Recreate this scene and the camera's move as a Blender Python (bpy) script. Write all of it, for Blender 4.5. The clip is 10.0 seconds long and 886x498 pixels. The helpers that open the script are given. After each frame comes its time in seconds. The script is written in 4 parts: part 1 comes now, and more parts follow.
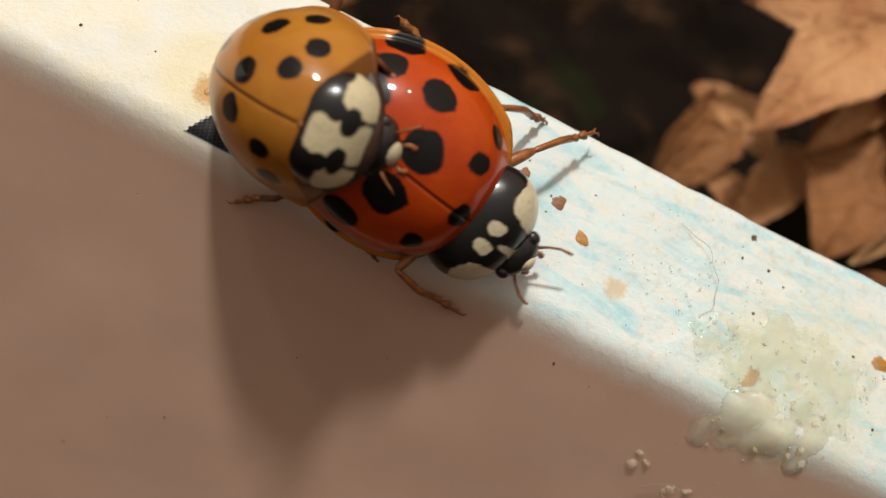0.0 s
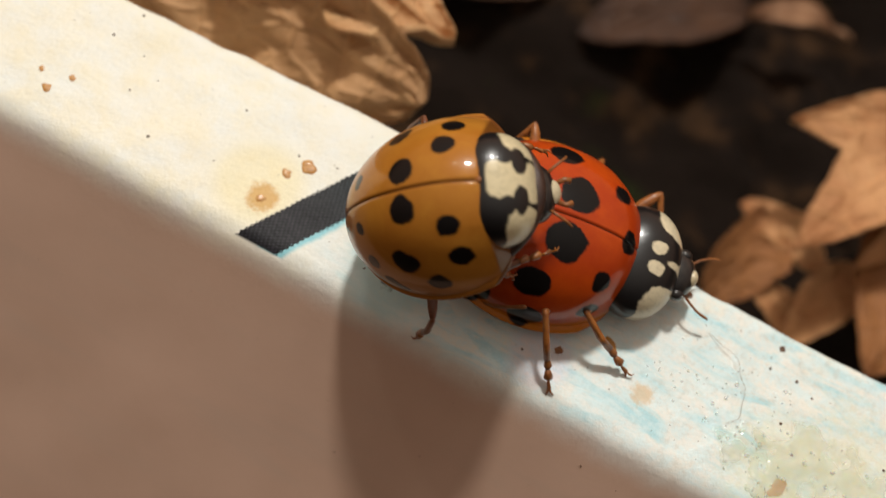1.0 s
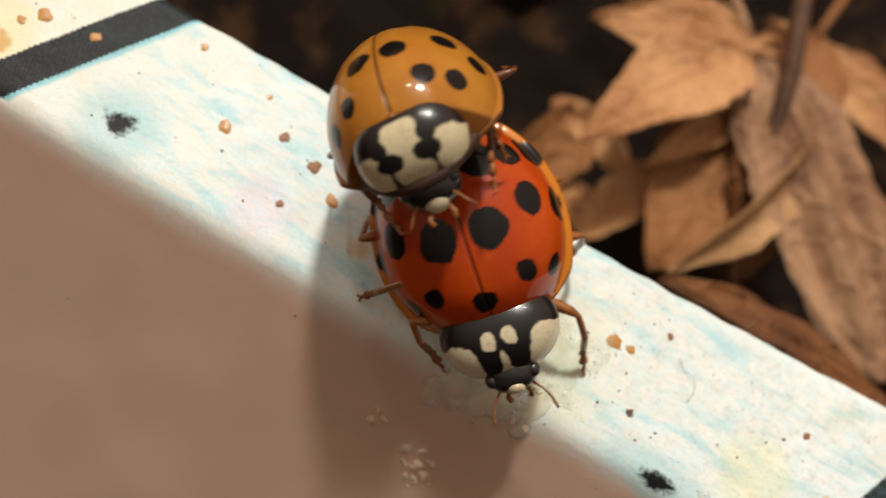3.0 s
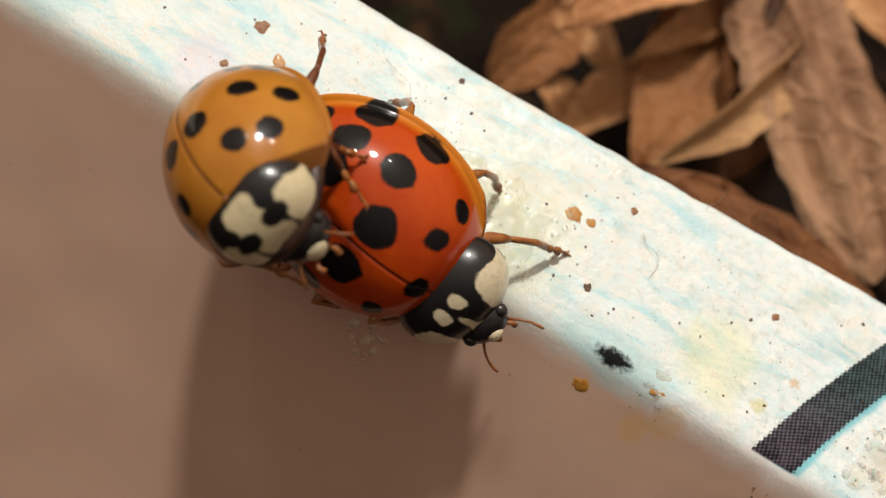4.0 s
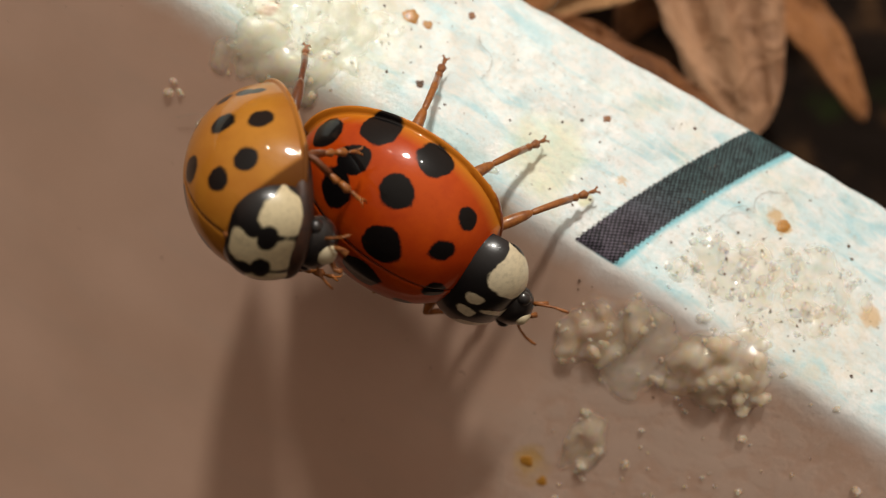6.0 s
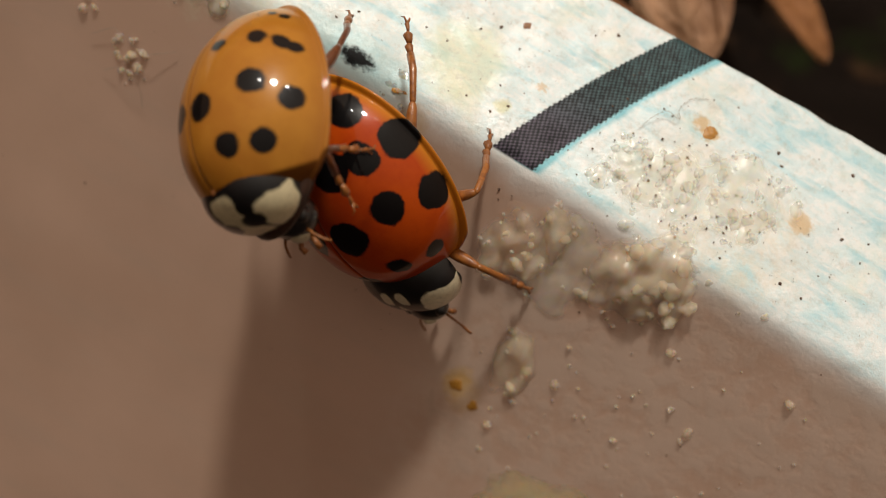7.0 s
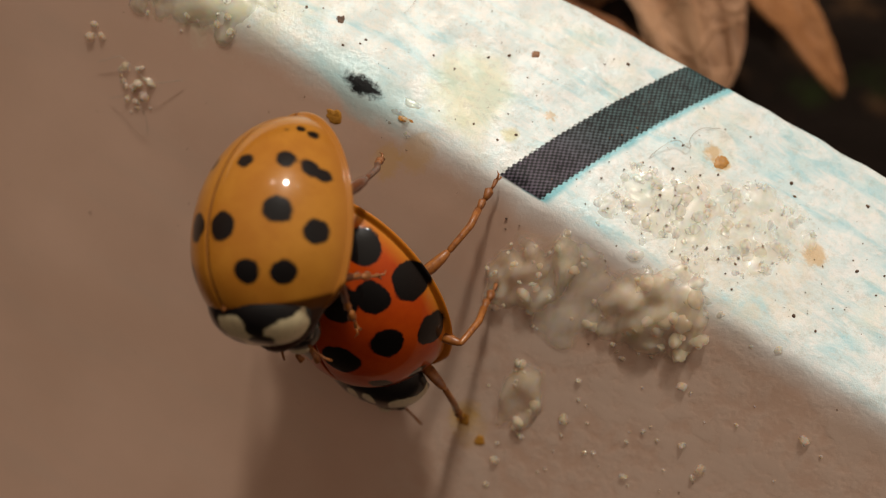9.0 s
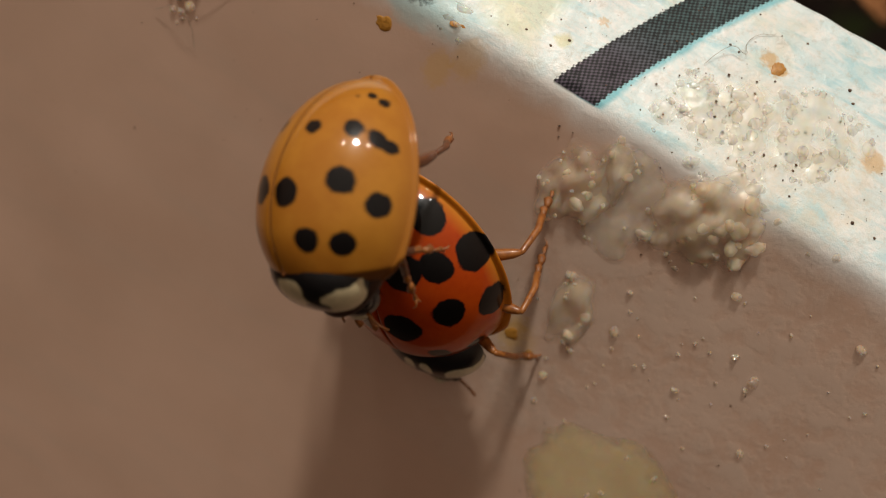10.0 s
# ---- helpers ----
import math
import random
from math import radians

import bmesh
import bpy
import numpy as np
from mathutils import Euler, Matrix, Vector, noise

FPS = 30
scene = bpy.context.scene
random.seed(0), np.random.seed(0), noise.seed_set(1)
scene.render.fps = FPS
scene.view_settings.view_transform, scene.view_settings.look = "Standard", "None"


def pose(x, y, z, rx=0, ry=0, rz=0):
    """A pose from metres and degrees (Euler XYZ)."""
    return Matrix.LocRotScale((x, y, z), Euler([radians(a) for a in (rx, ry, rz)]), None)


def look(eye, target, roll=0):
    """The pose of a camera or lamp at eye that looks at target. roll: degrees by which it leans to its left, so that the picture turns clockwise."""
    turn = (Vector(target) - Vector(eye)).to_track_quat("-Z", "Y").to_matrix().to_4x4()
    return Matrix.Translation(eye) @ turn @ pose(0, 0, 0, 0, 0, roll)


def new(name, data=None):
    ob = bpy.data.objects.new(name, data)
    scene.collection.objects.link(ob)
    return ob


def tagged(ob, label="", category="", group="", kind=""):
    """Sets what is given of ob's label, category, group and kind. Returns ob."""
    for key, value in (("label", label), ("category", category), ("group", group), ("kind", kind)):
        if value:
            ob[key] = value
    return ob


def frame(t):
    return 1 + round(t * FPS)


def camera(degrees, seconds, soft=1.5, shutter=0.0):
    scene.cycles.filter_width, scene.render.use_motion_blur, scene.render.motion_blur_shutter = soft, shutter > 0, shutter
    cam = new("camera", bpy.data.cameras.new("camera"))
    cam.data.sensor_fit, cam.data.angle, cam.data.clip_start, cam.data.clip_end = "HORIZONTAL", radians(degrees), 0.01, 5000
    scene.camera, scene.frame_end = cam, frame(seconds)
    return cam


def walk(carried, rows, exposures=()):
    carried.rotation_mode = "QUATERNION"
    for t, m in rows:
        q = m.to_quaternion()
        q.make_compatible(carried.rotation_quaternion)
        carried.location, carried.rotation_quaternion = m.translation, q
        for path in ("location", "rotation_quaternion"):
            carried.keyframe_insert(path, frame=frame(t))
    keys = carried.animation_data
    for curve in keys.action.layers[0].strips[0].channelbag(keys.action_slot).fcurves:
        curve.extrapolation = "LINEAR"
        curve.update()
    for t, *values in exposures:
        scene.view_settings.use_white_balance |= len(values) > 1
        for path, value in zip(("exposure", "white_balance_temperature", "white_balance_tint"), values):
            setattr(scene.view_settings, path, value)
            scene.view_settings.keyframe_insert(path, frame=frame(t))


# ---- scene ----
cam = camera(45, 10.0, soft=1.0, shutter=0.25)
cam.data.dof.use_dof = True
cam.data.dof.focus_distance = 0.0262
cam.data.dof.aperture_fstop = 64
MM = 0.001


def view(x, y, z, tx, ty, tz, roll):
    """A camera pose from millimetres."""
    return look((x * MM, y * MM, z * MM), (tx * MM, ty * MM, tz * MM), roll)


walk(cam, [
    (0, view(4.949, -8.278, 24.993, 6.750, -0.054, 0.923, 38.58)),
    (0.5, view(5.410, -8.421, 25.340, 5.653, 0.380, 1.408, 29.16)),
    (1, view(6.198, -8.427, 26.415, 4.970, 1.199, 2.834, 21.58)),
    (1.5, view(6.666, -7.923, 27.352, 4.556, 2.075, 3.989, 18.08)),
    (2, view(8.587, -7.708, 26.790, 6.780, 1.747, 3.177, 19.46)),
    (2.5, view(10.835, -7.852, 26.176, 9.993, 1.319, 2.397, 25.09)),
    (3, view(13.003, -7.580, 27.459, 13.159, 1.336, 3.569, 31.69)),
    (3.2, view(13.700, -7.855, 27.332, 13.994, 1.139, 3.473, 32.64)),
    (4.3, view(16.558, -8.138, 25.553, 16.453, -0.709, 1.159, 30.93)),
    (4.5, view(16.812, -8.283, 25.484, 16.560, -0.605, 1.169, 29.93)),
    (5, view(18.628, -8.900, 27.119, 17.864, -0.487, 3.059, 27.18)),
    (5.5, view(21.204, -9.363, 27.179, 20.295, -1.318, 2.998, 26.21)),
    (6, view(23.199, -10.008, 26.283, 22.689, -2.732, 1.848, 28.37)),
    (6.2, view(24.029, -9.844, 26.067, 23.634, -2.475, 1.658, 28.70)),
    (7.3, view(27.846, -10.820, 24.758, 26.451, -3.562, 0.353, 21.21)),
    (7.5, view(28.212, -10.791, 24.509, 26.759, -3.553, 0.101, 20.81)),
    (8, view(27.973, -10.148, 24.783, 26.422, -2.658, 0.457, 20.61)),
    (8.5, view(27.276, -10.584, 24.921, 25.479, -2.960, 0.654, 19.00)),
    (9, view(27.275, -10.595, 24.773, 25.312, -2.698, 0.606, 18.49)),
    (9.5, view(27.099, -11.572, 24.411, 25.250, -4.516, -0.023, 17.78)),
    (10, view(27.263, -12.224, 23.952, 25.396, -5.099, -0.461, 17.83)),
], exposures=[(0, -0.02, 6050, 9), (1.5, -0.02, 6150, 10), (2.5, 0.12, 6250, 10), (3.2, 0.12, 6250, 10), (4.5, 0.02, 6200, 10), (6.2, -0.12, 6250, 10), (7.3, -0.18, 6350, 10), (10, -0.24, 6400, 10)])


# ---- light: a row of small ceiling spots, and the dim warm room round them ----
world = bpy.data.worlds.new("room")
scene.world = world
world.use_nodes = True
wn, wl = world.node_tree.nodes, world.node_tree.links
wbg = wn["Background"]
wgeo = wn.new("ShaderNodeTexCoord")
wsep = wn.new("ShaderNodeSeparateXYZ")
wramp = wn.new("ShaderNodeValToRGB")
wl.new(wgeo.outputs["Generated"], wsep.inputs[0])
wmap = wn.new("ShaderNodeMapRange")
wmap.inputs["From Min"].default_value = -1
wl.new(wsep.outputs["Z"], wmap.inputs["Value"])
wl.new(wmap.outputs[0], wramp.inputs[0])
wramp.color_ramp.elements[0].position, wramp.color_ramp.elements[0].color = 0.47, (0.68, 0.33, 0.18, 1)
wramp.color_ramp.elements[1].position, wramp.color_ramp.elements[1].color = 0.95, (1.0, 0.80, 0.62, 1)
wl.new(wramp.outputs[0], wbg.inputs[0])
# the lamp's side of the room is lighter than the other
wside = wn.new("ShaderNodeVectorMath")
wside.operation = "DOT_PRODUCT"
wside.inputs[1].default_value = (-0.35, 0.80, 0.49)
wl.new(wgeo.outputs["Generated"], wside.inputs[0])
wgain = wn.new("ShaderNodeMapRange")
wgain.interpolation_type = "SMOOTHSTEP"
for wname, wvalue in (("From Min", -0.7), ("From Max", 0.9), ("To Min", 0.055), ("To Max", 0.66)):
    wgain.inputs[wname].default_value = wvalue
wl.new(wside.outputs["Value"], wgain.inputs["Value"])
wl.new(wgain.outputs[0], wbg.inputs["Strength"])

LAMP_ELEV, LAMP_DIST = 58.5, 0.60
ce, se = math.cos(radians(LAMP_ELEV)), math.sin(radians(LAMP_ELEV))
lamp_centre = Vector((-0.50 * ce, 0.866 * ce, se)) * LAMP_DIST + Vector((0.016, 0, 0))
lamp_row = Vector((0.86, 0.46, 0.20)).normalized()
for k, watt, wide in ((-1, 0.20, 0.018), (0, 2.88, 0.050), (1, 0.20, 0.018)):
    lamp = bpy.data.lights.new("ceiling_spot", "AREA")
    lamp.shape, lamp.size, lamp.energy = "DISK", wide, watt
    lamp.color = (1.0, 0.93, 0.81)
    at = lamp_centre + lamp_row * (k * 0.14)
    new("ceiling_spot", lamp).matrix_world = look(at, (0.016, 0, 0))


# ---- helpers for meshes, in millimetres ----
def mesh_of(name, verts, faces, smooth=True, fields=None):
    me = bpy.data.meshes.new(name)
    me.from_pydata([(v[0] * MM, v[1] * MM, v[2] * MM) for v in verts], [], faces)
    me.polygons.foreach_set("use_smooth", [smooth] * len(me.polygons))
    if fields:
        layer = me.color_attributes.new("pigment", "FLOAT_COLOR", "POINT")
        layer.data.foreach_set("color", [c for f in fields for c in f])
    me.update()
    return me


def part(name, me, material, parent, label=""):
    ob = new(name, me)
    if material:
        me.materials.append(material)
    ob.parent = parent
    if label:
        ob["label"] = label
    return ob


def thing(name, me, material, label, category, group="", kind=""):
    ob = new(name, me)
    if material and not me.materials:
        me.materials.append(material)
    return tagged(ob, label, category, group, kind)


def grid_faces(nu, nv, wrap=False, off=0):
    fs = []
    for i in range(nu - 1):
        for j in range(nv if wrap else nv - 1):
            k = (j + 1) % nv
            fs.append((off + i * nv + j, off + (i + 1) * nv + j, off + (i + 1) * nv + k, off + i * nv + k))
    return fs


def tube(points, radii, sides=8, verts=None, faces=None):
    """A rounded tapering tube through points, appended to verts and faces."""
    verts = [] if verts is None else verts
    faces = [] if faces is None else faces
    pts = [Vector(p) for p in points]
    off = len(verts)
    n = len(pts)
    for i, p in enumerate(pts):
        d = (pts[min(i + 1, n - 1)] - pts[max(i - 1, 0)]).normalized()
        s = d.cross(Vector((0.3, 0.2, 1)))
        s.normalize()
        u = s.cross(d)
        for j in range(sides):
            a = 2 * math.pi * j / sides
            q = p + (s * math.cos(a) + u * math.sin(a)) * radii[i]
            verts.append((q.x, q.y, q.z))
    faces.extend(grid_faces(n, sides, True, off))
    faces.append(tuple(off + j for j in range(sides)))
    faces.append(tuple(off + (n - 1) * sides + j for j in reversed(range(sides))))
    return verts, faces


def ellipsoid(c, r, nu=18, nv=24):
    verts, faces = [], []
    for i in range(nu + 1):
        th = math.pi * i / nu
        for j in range(nv):
            ph = 2 * math.pi * j / nv
            verts.append((c[0] + r[0] * math.sin(th) * math.cos(ph), c[1] + r[1] * math.sin(th) * math.sin(ph), c[2] + r[2] * math.cos(th)))
    faces = grid_faces(nu + 1, nv, True)
    return verts, faces


# ---- materials ----
def shader(name, colour=(0.5, 0.5, 0.5), rough=0.5, coat=0.0, spec=0.5):
    m = bpy.data.materials.new(name)
    m.use_nodes = True
    p = m.node_tree.nodes["Principled BSDF"]
    p.inputs["Base Color"].default_value = (*colour, 1)
    p.inputs["Roughness"].default_value = rough
    p.inputs["Coat Weight"].default_value = coat
    p.inputs["Coat Roughness"].default_value = 0.06
    p.inputs["Specular IOR Level"].default_value = spec
    return m, m.node_tree.nodes, m.node_tree.links, p


class Tree:
    """Short forms for shader nodes; positions are object coordinates in millimetres."""

    def __init__(self, m):
        self.n, self.l = m.node_tree.nodes, m.node_tree.links
        tc = self.n.new("ShaderNodeTexCoord")
        self.mm = self.vec("MULTIPLY", tc.outputs["Object"], (1000, 1000, 1000))
        sep = self.n.new("ShaderNodeSeparateXYZ")
        self.l.new(self.mm, sep.inputs[0])
        self.x, self.y, self.z = sep.outputs

    def put(self, socket, value):
        if hasattr(value, "is_linked"):
            self.l.new(value, socket)
        else:
            socket.default_value = value

    def vec(self, op, a, b):
        k = self.n.new("ShaderNodeVectorMath")
        k.operation = op
        self.put(k.inputs[0], a)
        self.put(k.inputs[1], b)
        return k.outputs[0]

    def math(self, op, a, b=0.0, clamp=False):
        k = self.n.new("ShaderNodeMath")
        k.operation, k.use_clamp = op, clamp
        self.put(k.inputs[0], a)
        self.put(k.inputs[1], b)
        return k.outputs[0]

    def noise(self, scale, detail=4.0, rough=0.55, vector=None, distort=0.0):
        k = self.n.new("ShaderNodeTexNoise")
        self.l.new(self.mm if vector is None else vector, k.inputs["Vector"])
        k.inputs["Scale"].default_value, k.inputs["Detail"].default_value = scale, detail
        k.inputs["Roughness"].default_value, k.inputs["Distortion"].default_value = rough, distort
        return k.outputs["Fac"]

    def step(self, value, lo, hi, to_lo=0.0, to_hi=1.0):
        k = self.n.new("ShaderNodeMapRange")
        k.interpolation_type = "SMOOTHSTEP"
        self.put(k.inputs["Value"], value)
        for name, v in (("From Min", lo), ("From Max", hi), ("To Min", to_lo), ("To Max", to_hi)):
            k.inputs[name].default_value = v
        return k.outputs[0]

    def mix(self, fac, a, b):
        k = self.n.new("ShaderNodeMix")
        k.data_type = "RGBA"
        self.put(k.inputs[0], fac)
        for s, v in ((k.inputs[6], a), (k.inputs[7], b)):
            self.put(s, (*v, 1) if isinstance(v, tuple) and len(v) == 3 else v)
        return k.outputs[2]

    def bump(self, height, strength, distance):
        k = self.n.new("ShaderNodeBump")
        k.inputs["Strength"].default_value, k.inputs["Distance"].default_value = strength, distance * MM
        self.put(k.inputs["Height"], height)
        return k.outputs[0]

    def near(self, cx, cy, r, wob=None, amount=0.0, sx=1.0, sy=1.0):
        """1 inside a blot round (cx, cy), fading to 0 at its ragged edge."""
        dx = self.math("MULTIPLY", self.math("SUBTRACT", self.x, cx), sx)
        dy = self.math("MULTIPLY", self.math("SUBTRACT", self.y, cy), sy)
        d = self.math("SQRT", self.math("ADD", self.math("MULTIPLY", dx, dx), self.math("MULTIPLY", dy, dy)))
        if wob is not None:
            d = self.math("ADD", d, self.math("MULTIPLY", self.math("SUBTRACT", wob, 0.5), amount))
        return self.step(d, r * 0.55, r * 1.15, 1.0, 0.0)


def rim_material():
    m, n, l, p = shader("painted_rim", (0.8, 0.78, 0.74), 0.45)
    t = Tree(m)
    big, mid, fine = t.noise(0.22, 5), t.noise(0.9, 6, 0.65), t.noise(5.5, 5, 0.7)
    tilt = n.new("ShaderNodeMapping")
    tilt.inputs["Rotation"].default_value = (0, 0, radians(-58))
    tilt.inputs["Scale"].default_value = (0.42, 1.5, 1.0)
    l.new(t.mm, tilt.inputs["Vector"])
    smear = t.noise(1.1, 6, 0.62, tilt.outputs[0], 0.6)
    top = t.step(t.y, -0.5, 0.3)
    col = t.mix(t.step(big, 0.35, 0.7), (0.755, 0.785, 0.755), (0.78, 0.77, 0.69))
    # cleaner, whiter paint towards the far end
    col = t.mix(t.step(t.x, 19.0, 26.0, 0.0, 0.85), col, (0.85, 0.89, 0.895))
    # cream staining towards the low end, bluish washed ink towards the other
    cream = t.math("MULTIPLY", t.step(t.x, 7.0, -3.0), t.step(mid, 0.3, 0.75))
    col = t.mix(t.math("MULTIPLY", cream, 0.5), col, (0.80, 0.70, 0.42))
    blue = t.math("MULTIPLY", t.step(t.x, 1.0, 6.0), t.math("MULTIPLY", t.step(smear, 0.48, 0.66), top))
    col = t.mix(t.math("MULTIPLY", blue, 0.85), col, (0.36, 0.66, 0.74))
    pale = t.math("MULTIPLY", t.step(t.x, 0.0, 8.0), t.math("MULTIPLY", t.step(t.noise(2.3, 7, 0.75), 0.40, 0.60), top))
    col = t.mix(t.math("MULTIPLY", pale, 0.70), col, (0.64, 0.80, 0.83))
    yel = t.math("MULTIPLY", t.step(t.noise(0.35, 4, 0.6), 0.55, 0.72), t.math("MULTIPLY", top, t.step(t.x, 3.0, 9.0)))
    col = t.mix(t.math("MULTIPLY", yel, 0.30), col, (0.78, 0.66, 0.38))
    col = t.mix(t.math("MULTIPLY", t.near(8.4, 1.0, 1.0, mid, 0.8), 0.22), col, (0.62, 0.42, 0.72))
    col = t.mix(t.math("MULTIPLY", t.near(23.6, 1.6, 1.3, mid, 1.4), 0.35), col, (0.72, 0.72, 0.30))
    col = t.mix(t.math("MULTIPLY", t.near(-0.3, 1.5, 1.4, mid, 1.2), 0.45), col, (0.80, 0.66, 0.25))
    # finely broken greyish soiling towards the far end
    soil = t.math("MULTIPLY", t.math("MULTIPLY", t.step(t.noise(2.9, 8, 0.82), 0.50, 0.63), t.step(big, 0.30, 0.60, 0.35, 1.0)), t.math("MULTIPLY", top, t.step(t.x, 6.0, 13.0)))
    col = t.mix(t.math("MULTIPLY", soil, 0.50), col, (0.50, 0.49, 0.42))
    # fine grime
    grime = t.math("MULTIPLY", t.step(fine, 0.62, 0.74), t.step(mid, 0.42, 0.66))
    col = t.mix(t.math("MULTIPLY", grime, 0.38), col, (0.30, 0.22, 0.15))
    # long rubbed streaks on the sloping side
    streak_map = n.new("ShaderNodeMapping")
    streak_map.inputs["Rotation"].default_value = (0, 0, radians(12))
    streak_map.inputs["Scale"].default_value = (0.22, 1.0, 1.0)
    l.new(t.mm, streak_map.inputs["Vector"])
    streak = t.noise(1.0, 5, 0.6, streak_map.outputs[0])
    # part of the sloping side's shade is put into its browner, darker colour
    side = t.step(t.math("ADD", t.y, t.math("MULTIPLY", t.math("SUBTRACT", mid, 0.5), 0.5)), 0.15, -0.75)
    shaded_paint = t.mix(t.step(big, 0.3, 0.7), (0.585, 0.395, 0.298), (0.53, 0.352, 0.26))
    shaded_paint = t.mix(t.step(streak, 0.45, 0.75, 0.0, 0.22), shaded_paint, (0.45, 0.35, 0.28))
    shaded_paint = t.mix(t.math("MULTIPLY", grime, 0.22), shaded_paint, (0.20, 0.13, 0.09))
    col = t.mix(side, col, shaded_paint)
    # printed bands of fine dots, with a cyan misprint along one flank
    halft = t.math("MULTIPLY", t.math("SINE", t.math("MULTIPLY", t.math("ADD", t.x, t.math("MULTIPLY", t.y, -0.55)), 46.0)),
                   t.math("SINE", t.math("MULTIPLY", t.math("ADD", t.y, t.math("MULTIPLY", t.x, 0.25)), 40.0)))
    edge = t.step(t.y, -0.06, 0.02)
    printed = 0.0
    for c0, c1, c2, hw, dark in ((0.505, 0.592, 0.0, 0.60, -0.18), (26.04, 0.365, 0.02, 0.60, 0.55)):
        mid_line = t.math("ADD", t.math("ADD", t.math("MULTIPLY", t.y, c1), c0), t.math("MULTIPLY", t.math("MULTIPLY", t.y, t.y), c2))
        u = t.math("SUBTRACT", t.x, mid_line)
        au = t.math("ADD", t.math("ABSOLUTE", u), t.math("MULTIPLY", halft, 0.035))
        au = t.math("ADD", au, t.math("MULTIPLY", t.math("SUBTRACT", fine, 0.5), 0.10))
        fringe = t.math("MULTIPLY", t.step(t.math("ADD", u, t.math("MULTIPLY", t.math("SUBTRACT", mid, 0.5), 0.3)), hw + 0.26, hw + 0.06), t.step(u, 0.0, 0.1))
        col = t.mix(t.math("MULTIPLY", t.math("MULTIPLY", fringe, edge), 0.78), col, (0.10, 0.50, 0.60))
        body = t.math("MULTIPLY", t.step(au, hw + 0.03, hw - 0.03), edge)
        worn = t.step(t.math("ADD", t.math("ADD", t.math("MULTIPLY", mid, 0.4), t.math("MULTIPLY", fine, 0.6)), t.math("MULTIPLY", halft, 0.20)), 0.36, 0.74)
        sheen = t.mix(t.step(t.y, 0.8, 3.4), (0.125, 0.105, 0.145), (0.075, 0.145, 0.155))
        ink = t.mix(t.math("MULTIPLY", worn, 0.35 + dark), (0.005, 0.006, 0.008), sheen)
        col = t.mix(body, col, ink)
        printed = t.math("MAXIMUM", printed, body)
    # ink blots
    for cx, cy, r, sx, sy in ((3.98, 1.04, 0.46, 1.0, 1.1), (21.16, 0.12, 0.50, 0.8, 2.0)):
        halo = t.near(cx, cy, r * 3.0, smear, 2.2, sx, sy)
        col = t.mix(t.math("MULTIPLY", halo, 0.5), col, (0.30, 0.58, 0.62))
        core = t.near(cx, cy, r, t.math("ADD", t.math("MULTIPLY", mid, 0.5), t.math("MULTIPLY", fine, 0.5)), 1.5, sx, sy)
        col = t.mix(core, col, (0.006, 0.007, 0.008))
        printed = t.math("MAXIMUM", printed, core)
    col = t.mix(t.math("MULTIPLY", t.near(25.1, 1.05, 0.24, fine, 0.3), 0.55), col, (0.60, 0.55, 0.16))
    # resin and rust coloured stains soaked into the paint
    for cx, cy, r, deep in ((-0.02, 1.22, 0.48, 0.95), (11.22, 1.43, 0.36, 0.55), (25.71, 2.10, 0.16, 0.6), (29.78, 3.60, 0.30, 0.7), (30.08, 3.45, 0.22, 0.8),
                            (22.7, -0.96, 0.42, 0.4), (23.3, -0.5, 0.5, 0.35), (33.27, 2.54, 0.34, 0.75), (27.95, -4.75, 0.45, 0.7), (28.3, -4.95, 0.50, 0.35)):
        col = t.mix(t.math("MULTIPLY", t.near(cx, cy, r, t.math("ADD", t.math("MULTIPLY", fine, 0.6), t.math("MULTIPLY", mid, 0.4)), 0.9), deep), col, (0.58, 0.34, 0.08))
    # thin greenish and greyish films dried onto the paint
    for cx, cy, r, sx, sy, tone in ((16.4, 1.2, 2.3, 0.75, 1.1, (0.66, 0.69, 0.50)), (31.2, 1.4, 2.6, 0.8, 1.3, (0.76, 0.70, 0.58)), (17.0, 3.2, 1.2, 0.8, 1.0, (0.72, 0.70, 0.54))):
        film = t.near(cx, cy, r, t.math("ADD", t.math("MULTIPLY", mid, 0.6), t.math("MULTIPLY", fine, 0.4)), 3.0, sx, sy)
        col = t.mix(t.math("MULTIPLY", film, t.step(t.noise(2.6, 5, 0.7), 0.35, 0.65, 0.15, 0.65)), col, tone)
    # clouded wax glaze on the slope towards the far end
    cloud = t.math("ADD", t.math("MULTIPLY", t.noise(0.55, 4, 0.6), 0.6), t.math("MULTIPLY", t.noise(2.2, 5, 0.65), 0.4))
    glaze = t.math("MULTIPLY", t.math("MULTIPLY", t.step(t.x, 25.6, 28.2), t.step(t.y, 0.0, -0.7)), t.math("MULTIPLY", t.step(t.y, -9.0, -6.0), t.step(cloud, 0.36, 0.58)))
    col = t.mix(t.math("MULTIPLY", glaze, 0.40), col, (0.64, 0.53, 0.45))
    l.new(col, p.inputs["Base Color"])
    wax = t.math("MULTIPLY", t.step(t.x, 10.0, 14.0), t.step(mid, 0.35, 0.6))
    wax = t.math("MULTIPLY", t.math("MULTIPLY", wax, t.step(t.y, -2.0, 0.5)), t.math("SUBTRACT", 1.0, printed))
    l.new(t.step(t.math("MAXIMUM", wax, glaze), 0.0, 1.0, 0.5, 0.24), p.inputs["Roughness"])
    l.new(t.step(printed, 0.0, 1.0, 0.5, 0.22), p.inputs["Specular IOR Level"])
